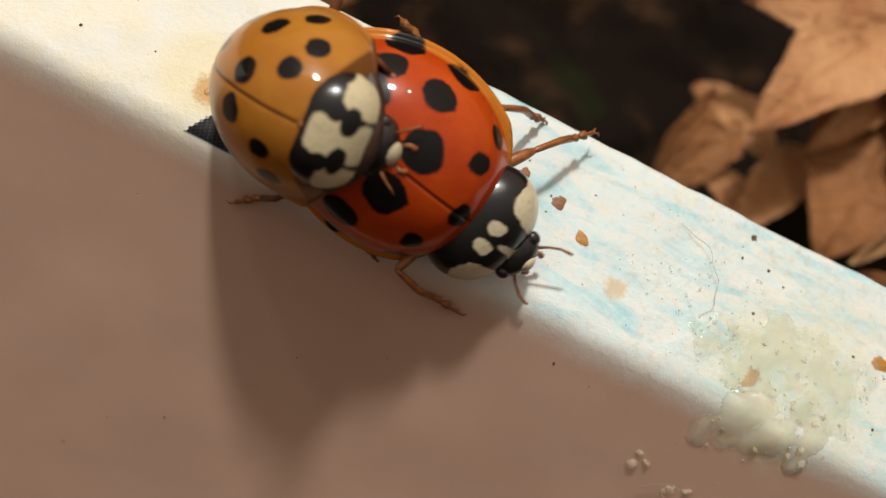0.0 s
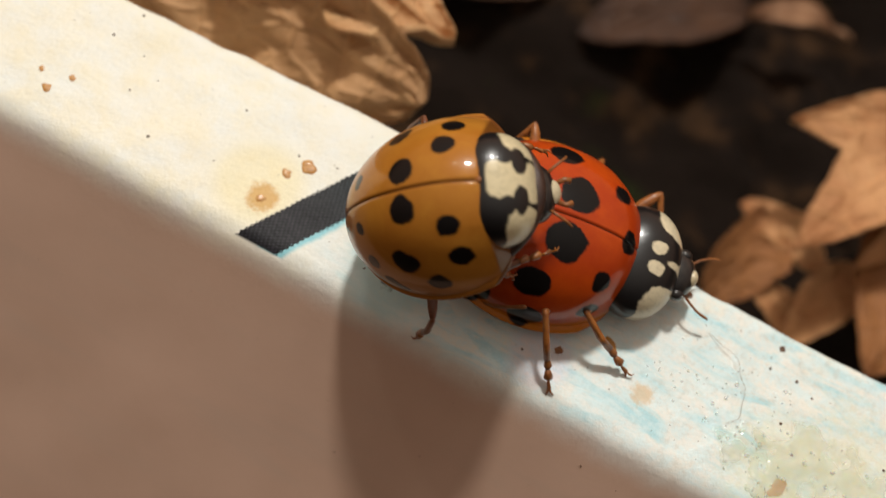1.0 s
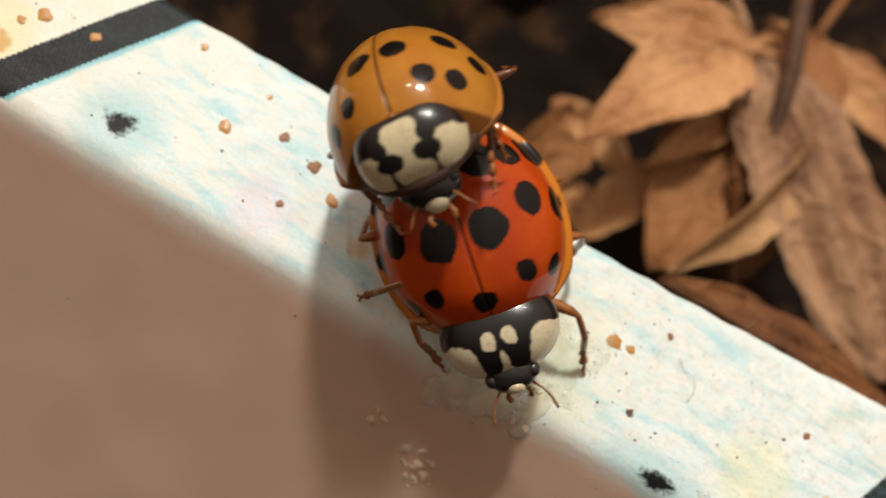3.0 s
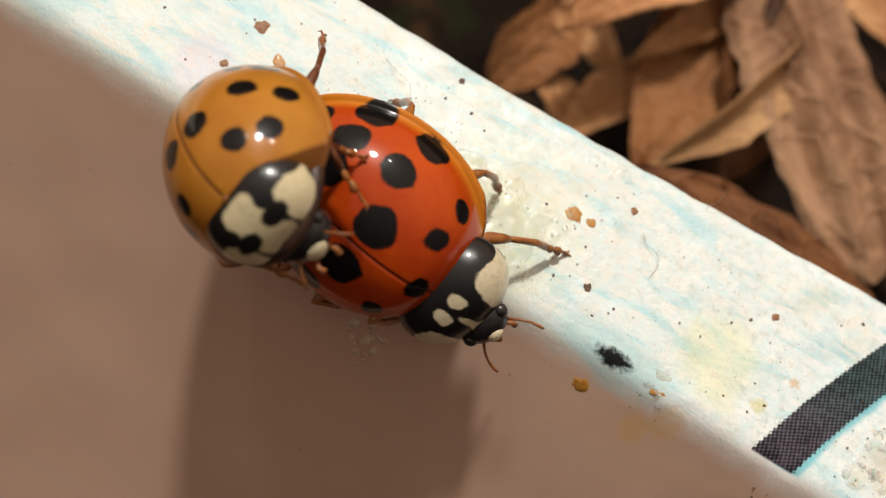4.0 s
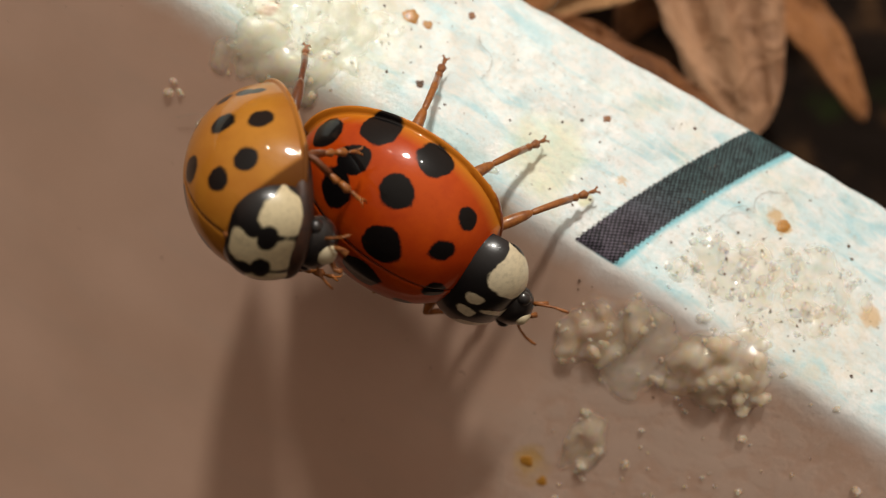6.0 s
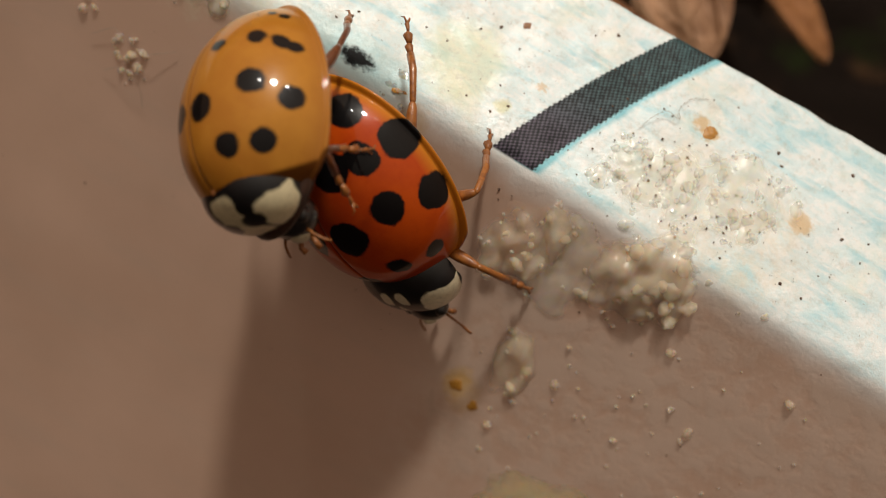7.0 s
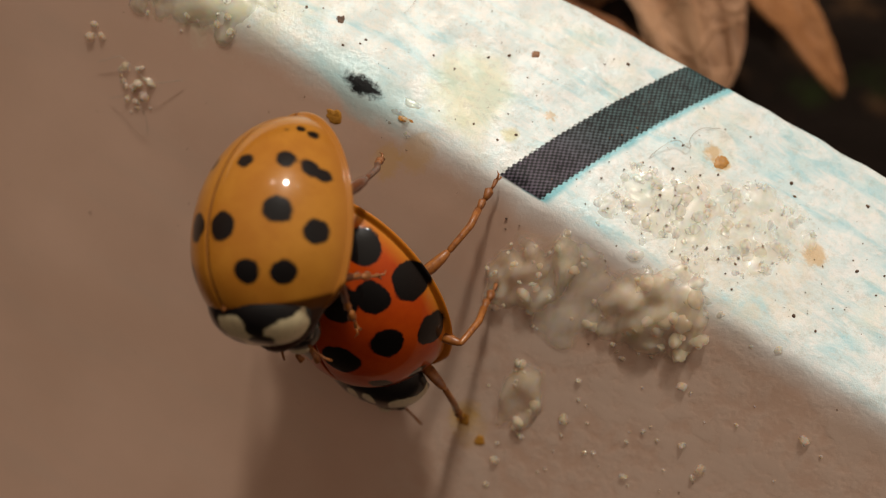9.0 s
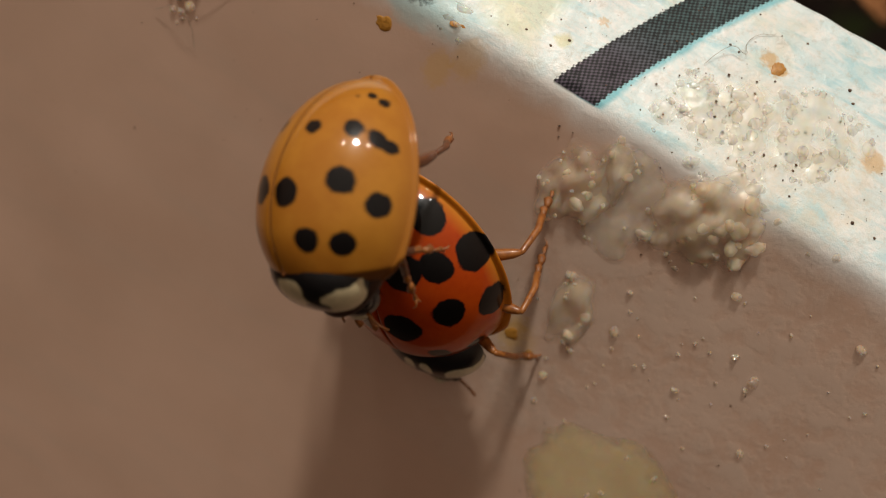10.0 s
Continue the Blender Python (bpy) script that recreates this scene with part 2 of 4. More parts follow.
    rough_h = t.math("ADD", t.math("MULTIPLY", fine, 0.45), t.math("MULTIPLY", mid, 0.45))
    relief = t.math("MULTIPLY", rough_h, t.step(t.y, -1.0, 0.4, 0.18, 1.0))
    relief = t.math("ADD", relief, t.math("MULTIPLY", glaze, t.math("MULTIPLY", t.noise(1.1, 2, 0.5), 0.25)))
    l.new(t.bump(relief, 0.65, 0.08), p.inputs["Normal"])
    return m


def soil_material():
    m, n, l, p = shader("soil", (0.03, 0.02, 0.014), 0.9, 0.0, 0.08)
    t = Tree(m)
    a, b = t.noise(0.35, 6, 0.6), t.noise(2.0, 5, 0.7)
    col = t.mix(t.step(a, 0.5, 0.75), (0.011, 0.007, 0.005), (0.065, 0.034, 0.016))
    col = t.mix(t.step(t.noise(0.16, 4), 0.60, 0.72, 0, 0.7), col, (0.018, 0.028, 0.006))
    l.new(col, p.inputs["Base Color"])
    l.new(t.bump(b, 0.8, 0.5), p.inputs["Normal"])
    return m


def leaf_material(name, light, dark):
    m, n, l, p = shader(name, light, 0.62, 0.0, 0.35)
    t = Tree(m)
    a, b, f = t.noise(0.28, 5, 0.6), t.noise(1.1, 6, 0.7), t.noise(6.0, 4, 0.7)
    at = n.new("ShaderNodeAttribute")
    at.attribute_name = "pigment"
    s = n.new("ShaderNodeSeparateColor")
    l.new(at.outputs["Color"], s.inputs[0])
    col = t.mix(t.step(a, 0.32, 0.68), dark, light)
    col = t.mix(t.step(b, 0.52, 0.78, 0, 0.5), col, tuple(c * 0.55 for c in dark))
    col = t.mix(t.math("MULTIPLY", s.outputs[0], 0.65), col, tuple(min(0.8, c * 1.35) for c in light))
    web = n.new("ShaderNodeTexVoronoi")
    web.feature = "DISTANCE_TO_EDGE"
    web.inputs["Scale"].default_value = 0.75
    l.new(t.mm, web.inputs["Vector"])
    net = t.step(web.outputs["Distance"], 0.0, 0.10, 1.0, 0.0)
    col = t.mix(t.math("MULTIPLY", net, 0.22), col, tuple(min(0.8, c * 1.5) for c in light))
    l.new(col, p.inputs["Base Color"])
    h = t.math("ADD", t.math("MULTIPLY", s.outputs[0], 0.8), t.math("ADD", t.math("MULTIPLY", b, 0.8), t.math("MULTIPLY", f, 0.25)))
    h = t.math("ADD", h, t.math("MULTIPLY", net, 0.5))
    l.new(t.bump(h, 0.7, 0.25), p.inputs["Normal"])
    return m


def shell_material(name, colour, deep, margin, seam):
    """Lacquered wing case: pigment spots, paler margin, dark seam."""
    m, n, l, p = shader(name, colour, 0.30, 1.0, 0.10)
    p.inputs["Coat Roughness"].default_value = 0.05
    p.inputs["Coat Weight"].default_value = 0.55
    t = Tree(m)
    at = n.new("ShaderNodeAttribute")
    at.attribute_name = "pigment"
    s = n.new("ShaderNodeSeparateColor")
    l.new(at.outputs["Color"], s.inputs[0])
    a, f = t.noise(0.7, 4, 0.6), t.noise(9.0, 4, 0.65)
    col = t.mix(t.step(a, 0.32, 0.7), deep, colour)
    col = t.mix(t.step(f, 0.5, 0.8, 0, 0.16), col, tuple(c * 0.6 for c in deep))
    col = t.mix(t.math("MULTIPLY", s.outputs[1], 0.75), col, margin)
    col = t.mix(t.math("MULTIPLY", s.outputs[2], 0.8), col, seam)
    edge = t.math("ADD", s.outputs[0], t.math("MULTIPLY", t.math("SUBTRACT", f, 0.5), 0.10))
    spot = t.step(edge, 0.045, -0.035)
    col = t.mix(spot, col, t.mix(f, (0.002, 0.002, 0.0025), (0.006, 0.005, 0.005)))
    l.new(col, p.inputs["Base Color"])
    l.new(t.bump(t.noise(7.0, 3, 0.6), 0.10, 0.03), p.inputs["Normal"])
    p.inputs["Subsurface Weight"].default_value = 0.0
    return m


def two_tone(name, ground, mark, rough=0.25, coat=0.8):
    m, n, l, p = shader(name, ground, rough, coat)
    t = Tree(m)
    at = n.new("ShaderNodeAttribute")
    at.attribute_name = "pigment"
    s = n.new("ShaderNodeSeparateColor")
    l.new(at.outputs["Color"], s.inputs[0])
    f = t.noise(8.0, 4, 0.65)
    edge = t.math("ADD", s.outputs[0], t.math("MULTIPLY", t.math("SUBTRACT", f, 0.5), 0.08))
    g = t.mix(t.step(f, 0.4, 0.8), ground, tuple(c * 0.75 for c in ground))
    mk = t.mix(t.step(f, 0.4, 0.8), mark, tuple(c * 0.75 for c in mark))
    l.new(t.mix(t.step(edge, 0.03, -0.03), g, mk), p.inputs["Base Color"])
    l.new(t.bump(f, 0.12, 0.03), p.inputs["Normal"])
    return m


def plain(name, a, b, rough, scale=4.0, bump=0.3, coat=0.0, trans=0.0, depth=0.05):
    m, n, l, p = shader(name, a, rough, coat)
    t = Tree(m)
    f = t.noise(scale, 5, 0.65)
    l.new(t.mix(t.step(f, 0.35, 0.7), a, b), p.inputs["Base Color"])
    l.new(t.bump(f, bump, depth), p.inputs["Normal"])
    p.inputs["Transmission Weight"].default_value = trans
    return m


def clear_wax(name, tone, clear, deep, wetness=0.08, bed=False):
    """Cloudy wax or resin: some light passes straight, most spreads inside, the skin glints."""
    m, n, l, p = shader(name, tone, 0.5, 0.0, 0.0)
    t = Tree(m)
    f, g = t.noise(1.3, 4, 0.6), t.noise(4.5, 3, 0.6)
    l.new(t.mix(t.step(f, 0.35, 0.7), tone, tuple(c * 0.93 for c in tone)), p.inputs["Base Color"])
    p.inputs["Subsurface Weight"].default_value = 1.0
    p.inputs["Subsurface Radius"].default_value = (1.0, 0.8, 0.55)
    p.inputs["Subsurface Scale"].default_value = deep * MM
    air, wet = n.new("ShaderNodeBsdfTransparent"), n.new("ShaderNodeBsdfGlossy")
    air.inputs["Color"].default_value = (*(0.94 + 0.06 * c for c in tone), 1)
    wet.inputs["Roughness"].default_value = 0.09
    l.new(t.bump(g, 0.8, 0.06), wet.inputs["Normal"])
    if bed:                                  # clearer where the bed runs out thin
        at = n.new("ShaderNodeAttribute")
        at.attribute_name = "pigment"
        s = n.new("ShaderNodeSeparateColor")
        l.new(at.outputs["Color"], s.inputs[0])
        thick = t.math("ADD", s.outputs[0], t.math("MULTIPLY", t.math("SUBTRACT", f, 0.5), 0.9))
        clear, wetness = t.step(thick, 0.0, 0.70, 0.98, clear), t.step(s.outputs[0], 0.0, 0.3, 0.0, wetness)
    last = p.outputs[0]
    for fac, sh in ((clear, air), (wetness, wet)):
        k = n.new("ShaderNodeMixShader")
        t.put(k.inputs[0], fac)
        l.new(last, k.inputs[1])
        l.new(sh.outputs[0], k.inputs[2])
        last = k.outputs[0]
    l.new(last, n["Material Output"].inputs["Surface"])
    return m


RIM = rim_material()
SOIL = soil_material()
LEAF_TAN = leaf_material("dry_leaf_tan", (0.62, 0.37, 0.18), (0.43, 0.21, 0.08))
LEAF_PINK = leaf_material("dry_leaf_pinkish", (0.58, 0.31, 0.14), (0.38, 0.165, 0.062))
# rust brown with some shade put into the colour, for the dimmer leaves
LEAF_RUST_SHADED = leaf_material("dry_leaf_rust_shaded", (0.30, 0.125, 0.040), (0.20, 0.078, 0.024))
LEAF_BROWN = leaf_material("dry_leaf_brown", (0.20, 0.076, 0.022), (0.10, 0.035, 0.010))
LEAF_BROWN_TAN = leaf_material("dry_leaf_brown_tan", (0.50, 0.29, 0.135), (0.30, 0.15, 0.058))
# brown leaf darkened: the dimness low on the soil is in this colour
LEAF_SHADED = leaf_material("dry_leaf_shaded", (0.065, 0.027, 0.011), (0.035, 0.014, 0.006))
LEAF_GREY = leaf_material("dry_leaf_greyish", (0.40, 0.225, 0.125), (0.17, 0.078, 0.036))
SHELL_RED = shell_material("orange_red_shell", (0.50, 0.068, 0.003), (0.38, 0.038, 0.003), (0.58, 0.22, 0.015), (0.16, 0.02, 0.004))
SHELL_YELLOW = shell_material("ochre_shell", (0.45, 0.192, 0.022), (0.37, 0.140, 0.015), (0.36, 0.14, 0.022), (0.10, 0.030, 0.006))
PRON_RED = two_tone("black_shield_cream_marks", (0.006, 0.006, 0.007), (0.66, 0.58, 0.40), 0.3, 0.4)
PRON_YELLOW = two_tone("cream_shield_black_marks", (0.66, 0.57, 0.36), (0.006, 0.006, 0.007), 0.3, 0.4)
BLACK = plain("black_chitin", (0.008, 0.008, 0.009), (0.02, 0.017, 0.015), 0.28, 6.0, 0.15, 0.6)
BELLY = plain("dark_belly", (0.05, 0.02, 0.01), (0.02, 0.010, 0.008), 0.5, 4.0)
CREAM = plain("cream_face", (0.62, 0.55, 0.38), (0.50, 0.42, 0.26), 0.35, 6.0, 0.15, 0.4)
LEG = plain("amber_leg", (0.34, 0.120, 0.022), (0.19, 0.058, 0.012), 0.35, 6.0, 0.3, 0.4)
DARK_LEG = plain("brown_leg", (0.16, 0.048, 0.012), (0.09, 0.026, 0.008), 0.35, 6.0, 0.3, 0.4)
TARSUS = plain("amber_foot", (0.30, 0.11, 0.026), (0.17, 0.055, 0.014), 0.45, 8.0, 0.4)
GRAIN = clear_wax("clear_wax_grain", (0.99, 0.94, 0.84), 0.86, 0.08, 0.09)
HONEY_GRAIN = clear_wax("honey_wax_grain", (0.99, 0.81, 0.61), 0.74, 0.10, 0.10)
BED = clear_wax("thin_wax_film", (0.99, 0.80, 0.61), 0.60, 0.4, 0.10, True)
TOP_BED = clear_wax("clear_wax_film", (0.90, 0.86, 0.74), 0.70, 0.2, 0.04, True)
GREEN_BED = clear_wax("greenish_wax_film", (0.80, 0.80, 0.62), 0.66, 0.3, 0.03, True)
FILM = clear_wax("resin_film", (0.99, 0.79, 0.47), 0.48, 0.4, 0.11, True)
RESIN = clear_wax("pale_resin", (0.95, 0.90, 0.72), 0.46, 0.4, 0.07, True)
AMBER = plain("amber_crumb", (0.50, 0.24, 0.035), (0.36, 0.155, 0.02), 0.4, 9.0, 0.4, 0.2)
BROWN_CRUMB = plain("brown_crumb", (0.30, 0.13, 0.04), (0.18, 0.07, 0.03), 0.5, 9.0, 0.4)
TWIG = plain("dark_twig", (0.055, 0.022, 0.008), (0.11, 0.045, 0.016), 0.7, 1.2, 0.6, 0.0, 0.0, 0.3)
DARK_SPECK = plain("dark_speck", (0.07, 0.04, 0.025), (0.16, 0.09, 0.05), 0.7, 9.0)
FIBRE = plain("grey_fibre", (0.36, 0.31, 0.25), (0.24, 0.20, 0.16), 0.6, 9.0)


# ---- the rim and the ground ----
def far_edge(x):
    return 4.78 + 0.026 * x + 0.10 * math.sin(x * 0.22 + 1.0)


def swell(v):
    """How far the painted surface rises or sinks at a place."""
    lift = 0.06 * noise.noise(v * 0.35) + (0.03 * noise.noise(v * 1.4) if v.y > 0 else 0.0)
    if -1.5 < v.y < far_edge(v.x) - 0.2 and v.x > 22:
        lift += 0.03 * noise.noise(v * 2.6)
    return lift if abs(v.x) < 60 else 0.0


def make_rim():
    """White block: a narrow flat top, a rounded arris, one side sloping at 45 degrees, the other upright."""
    verts = []
    xs = np.concatenate([np.linspace(-220, -16, 18)[:-1], np.linspace(-16, 48, 260), np.linspace(48, 260, 18)[1:]])
    prof = []
    for s in (60, 45, 30, 20):
        prof.append(("n", -s / 1.4142, -s / 1.4142))
    for s in np.linspace(14, 0.55, 40):
        prof.append(("n", -s / 1.4142, -s / 1.4142))
    r = 0.9                                   # arris
    cyy, czz = r * math.tan(radians(22.5)), -r
    for k in range(9):
        a = radians(135 - 45 * k / 8)
        prof.append(("n", cyy + r * math.cos(a), czz + r * math.sin(a)))
    for k in range(1, 26):
        prof.append(("t", k / 26, 0.0))
    for k in range(6):
        a = radians(90 - 90 * k / 5)
        prof.append(("f", 0.35 * math.cos(a) - 0.35, 0.35 * math.sin(a) - 0.35))
    for d in (1.0, 2.0, 4.0, 8.0, 14.0, 20.0, 44.0):
        prof.append(("f", 0.0, -d))
    for x in xs:
        fe = far_edge(min(max(x, -16), 48))
        for kind, y, z in prof:
            if kind == "t":
                y = 0.373 + (fe - 0.35 - 0.373) * y
            elif kind == "f":
                y = fe + y + 0.05 * noise.noise(Vector((x * 1.3, 7, z)))
            verts.append((x, y, z + swell(Vector((x, y, z)))))
    me = mesh_of("block", verts, grid_faces(len(xs), len(prof)))
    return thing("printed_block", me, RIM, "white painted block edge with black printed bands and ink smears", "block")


def make_ground():
    n = 150
    s = np.linspace(-1, 1, n)
    s = np.sign(s) * (np.abs(s) * 0.045 + np.abs(s) ** 7 * 30)
    verts = []
    for y in s:
        for x in s:
            X, Y = 15 + x * 1000, 25 + y * 1000
            h = 0.0
            if abs(x) < 0.2 and abs(y) < 0.2:
                v = Vector((X * 0.16, Y * 0.16, 0))
                h = 2.2 * noise.fractal(v, 0.9, 2.1, 5)
            verts.append((X, Y, -18 + h))
    return thing("ground", mesh_of("ground", verts, grid_faces(n, n)), SOIL, "dark crumbly soil under dry leaves", "soil", kind="structure")


make_rim()
make_ground()


# ---- dry leaves on the soil ----
def make_leaf(base, tip, width, material, label, roll=0.0, bend=0.0, cup=0.3, lobes=0, ruffle=0.25, shape=0.9, seed=0, twist=0.0, stalk=True, pleat=0.0, blunt=0.75):
    """A withered leaf from base to tip: curved blade with thickness, midrib, side veins and a stalk."""
    b, t = Vector(base), Vector(tip)
    axis = t - b
    length = axis.length
    ex = axis.normalized()
    ey = Vector((0, 0, 1)).cross(ex).normalized()
    ez = ex.cross(ey)
    turn = Matrix.Rotation(radians(roll), 3, ex)
    ey, ez = turn @ ey, turn @ ez
    nu, nv = 60, 41
    top, fields = [], []
    for i in range(nu):
        u = i / (nu - 1)
        w = width * 0.5 * (math.sin(math.pi * min(1, u ** shape)) ** blunt + 0.02)
        if lobes:
            w *= 0.72 + 0.28 * math.cos(2 * math.pi * (u * lobes - 0.35))
        spin = Matrix.Rotation(radians(twist) * (u - 0.5), 3, ex)
        for j in range(nv):
            v = 2 * j / (nv - 1) - 1
            wj = w * (1 + 0.20 * noise.noise(Vector((u * 5 + seed, v * 0.7, seed * 3.1))) + 0.07 * noise.noise(Vector((u * 17 + seed, v * 0.9, seed))))
            q = Vector((u * length * 0.35, v * 1.6, seed * 1.7))
            lift = bend * length * math.sin(math.pi * u) + cup * wj * v * v
            lift += ruffle * (noise.noise(q) + 0.5 * noise.noise(q * 2.3))
            crease = abs(noise.noise(q * 1.3 + Vector((9, 4, 2)))) + 0.5 * abs(noise.noise(q * 3.1 + Vector((1, 7, 5))))
            lift += ruffle * 0.9 * crease + pleat * math.sin(v * 7.5 + 2.2 * math.sin(u * 3 + seed)) * math.sin(math.pi * u)
            vein = abs(math.sin(math.pi * (u * 7 - abs(v) * 1.5 + (0.25 if v > 0 else 0))))
            ridge = max(math.exp(-(v / 0.06) ** 2), 0.55 * math.exp(-(vein / 0.16) ** 2) * (abs(v) < 0.92))
            lift -= 0.07 * ridge
            p = b + ex * (u * length) + spin @ (ey * (v * wj) + ez * lift)
            top.append((p, (spin @ ez)))
            fields.append((ridge, 0, 0, 1))
    verts = [tuple(p) for p, nn in top] + [tuple(p - nn * 0.13) for p, nn in top]
    faces = grid_faces(nu, nv)
    off = nu * nv
    faces += [tuple(reversed([k + off for k in f])) for f in grid_faces(nu, nv)]
    rim = [j for j in range(nv)] + [i * nv + nv - 1 for i in range(1, nu)] + [(nu - 1) * nv + j for j in range(nv - 2, -1, -1)] + [i * nv for i in range(nu - 2, 0, -1)]
    for a, c in zip(rim, rim[1:] + rim[:1]):
        faces.append((a, a + off, c + off, c))
    me = mesh_of("blade", verts, faces, True, fields * 2)
    empty = tagged(new("dry_leaf"), label, "leaf", "dry leaves on the soil")
    part("blade", me, material, empty)
    line = [top[i * nv + nv // 2] for i in range(0, nu - 3, 4)]
    part("midrib", mesh_of("midrib", *tube([p + nn * 0.02 for p, nn in line], [0.15 - 0.10 * k / len(line) for k in range(len(line))], 6)), material, empty)
    if stalk:
        sv, sf = tube([b - ex * (0.25 * length) - ez * 0.4, b - ex * (0.1 * length), b + ex * 0.6], [0.22, 0.2, 0.16], 7)
        part("stalk", mesh_of("stalk", sv, sf), material, empty)
    return empty


make_leaf((20.0, 20.2, -8.6), (13.6, 17.1, -7.8), 3.1, LEAF_PINK, "pinkish tan pointed lobe of a withered leaf", roll=-8, bend=0.05, cup=0.12, seed=1, shape=0.72, blunt=0.95, ruffle=0.16)
make_leaf((19.6, 19.8, -8.6), (15.6, 12.3, -8.0), 4.0, LEAF_PINK, "broad pinkish tan lobe of a withered leaf", roll=12, bend=0.08, cup=0.14, seed=2, shape=0.68, blunt=0.9, ruffle=0.18)
make_leaf((21.3, 18.8, -10.0), (18.4, 13.5, -9.4), 1.5, LEAF_PINK, "small pinkish lobe under a broad one", roll=0, bend=0.06, cup=0.2, seed=21, shape=0.8, blunt=0.9, ruffle=0.12, stalk=False)
make_leaf((22.5, 23.9, -10.2), (20.6, 10.2, -10.4), 6.4, LEAF_RUST_SHADED, "brown dry leaf in the shade of another", roll=10, bend=0.04, cup=0.12, seed=3, shape=0.8, blunt=0.8, ruffle=0.2)
make_leaf((19.5, 15.6, -12.6), (17.8, 10.6, -12.0), 2.1, LEAF_PINK, "rounded pinkish dry leaf low among the others", roll=5, bend=0.1, cup=0.2, seed=4, shape=0.9, blunt=0.6, ruffle=0.15, stalk=False)
make_leaf((23.9, 18.8, -9.2), (20.8, 9.5, -8.2), 1.9, LEAF_BROWN_TAN, "folded dry leaf with a pale rolled rim", roll=-38, bend=0.10, cup=0.75, seed=5, shape=0.9, blunt=0.8, ruffle=0.14)
make_leaf((19.9, 20.8, -9.0), (29.8, 10.1, -8.2), 4.9, LEAF_GREY, "large greyish tan veined dry leaf hanging down", roll=10, bend=0.07, cup=-0.22, seed=6, shape=0.95, blunt=0.6, ruffle=0.20, twist=24, pleat=0.34)
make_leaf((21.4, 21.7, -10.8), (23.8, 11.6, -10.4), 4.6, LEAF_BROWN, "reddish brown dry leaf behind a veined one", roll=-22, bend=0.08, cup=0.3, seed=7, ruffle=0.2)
make_leaf((23.1, 25.3, -13.0), (30.0, 22.7, -12.6), 3.0, LEAF_PINK, "pinkish dry leaf lying low on dark soil", roll=5, bend=0.05, cup=0.2, seed=8, blunt=0.6, ruffle=0.2)
make_leaf((26.2, 20.2, -13.4), (34.4, 16.3, -13.0), 2.5, LEAF_RUST_SHADED, "brown dry leaf lying on dark soil", roll=-10, bend=0.06, cup=0.25, seed=17, blunt=0.6, ruffle=0.2)
make_leaf((29.8, 8.5, -6.6), (20.2, 8.2, -6.2), 1.7, LEAF_BROWN, "reddish tan dry leaf along the white edge", roll=22, bend=0.05, cup=0.2, seed=12, shape=0.9, blunt=0.6, ruffle=0.25)
make_leaf((18.2, 14.4, -12.4), (14.0, 15.5, -12.0), 2.0, LEAF_PINK, "small pinkish dry leaf on dark soil", roll=0, bend=0.1, cup=0.25, seed=16, blunt=0.6, ruffle=0.2, stalk=False)
make_leaf((18.6, 11.4, -12.6), (15.8, 12.3, -12.2), 1.8, LEAF_PINK, "rounded pinkish dry leaf close to the white edge", roll=0, bend=0.1, cup=0.2, seed=18, blunt=0.5, ruffle=0.2, stalk=False)
make_leaf((14.3, 11.2, -12.8), (15.4, 15.9, -12.2), 2.8, LEAF_RUST_SHADED, "rounded brown curled dry leaf on dark soil", roll=15, bend=0.2, cup=0.4, seed=11, blunt=0.5, ruffle=0.2, stalk=False)
make_leaf((-14.5, 9.8, -4.2), (1.8, 8.2, -3.9), 5.8, LEAF_BROWN_TAN, "crumpled brown curled side of a withered leaf near the white edge", roll=48, bend=0.03, cup=0.10, seed=9, ruffle=0.6, shape=1.0, stalk=False, blunt=0.42)
make_leaf((-10.5, 11.4, -4.6), (1.7, 10.2, -3.4), 6.4, LEAF_TAN, "pale tan crumpled upper side of a withered leaf", roll=-6, bend=0.06, cup=0.15, seed=10, ruffle=0.7, lobes=3, stalk=False, blunt=0.5)
# these two low leaves carry their shade in the material's dark tone
make_leaf((11.6, 29.5, -17.8), (4.6, 22.4, -17.0), 4.6, LEAF_SHADED, "brown dry leaf lying on dark soil, darkened for shade", roll=8, bend=0.08, cup=0.3, seed=13)
make_leaf((2.0, 26.5, -17.5), (-5.5, 21.0, -17.2), 6.0, LEAF_SHADED, "brown dry leaf half buried in soil, darkened for shade", roll=0, bend=0.06, cup=0.25, seed=14)
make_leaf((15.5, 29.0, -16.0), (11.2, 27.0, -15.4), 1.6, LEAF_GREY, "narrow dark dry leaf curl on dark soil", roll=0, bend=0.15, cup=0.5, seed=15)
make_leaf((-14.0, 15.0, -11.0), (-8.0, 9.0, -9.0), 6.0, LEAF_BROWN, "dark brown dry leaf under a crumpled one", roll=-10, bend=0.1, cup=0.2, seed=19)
twig_v, twig_f = tube([(20.2, 24.2, -7.4), (20.9, 21.6, -7.4), (21.5, 19.7, -7.6), (21.9, 18.2, -8.0), (22.3, 16.5, -8.8), (22.6, 14.0, -10.0)],
                      [0.42, 0.40, 0.38, 0.34, 0.26, 0.12], 12)
thing("twig", mesh_of("twig", twig_v, twig_f), TWIG, "thin dark brown twig carrying the dry leaves", "twig")



# ---- ladybirds ----
BUG = 0.955                                  # the body plans below, shrunk to true size


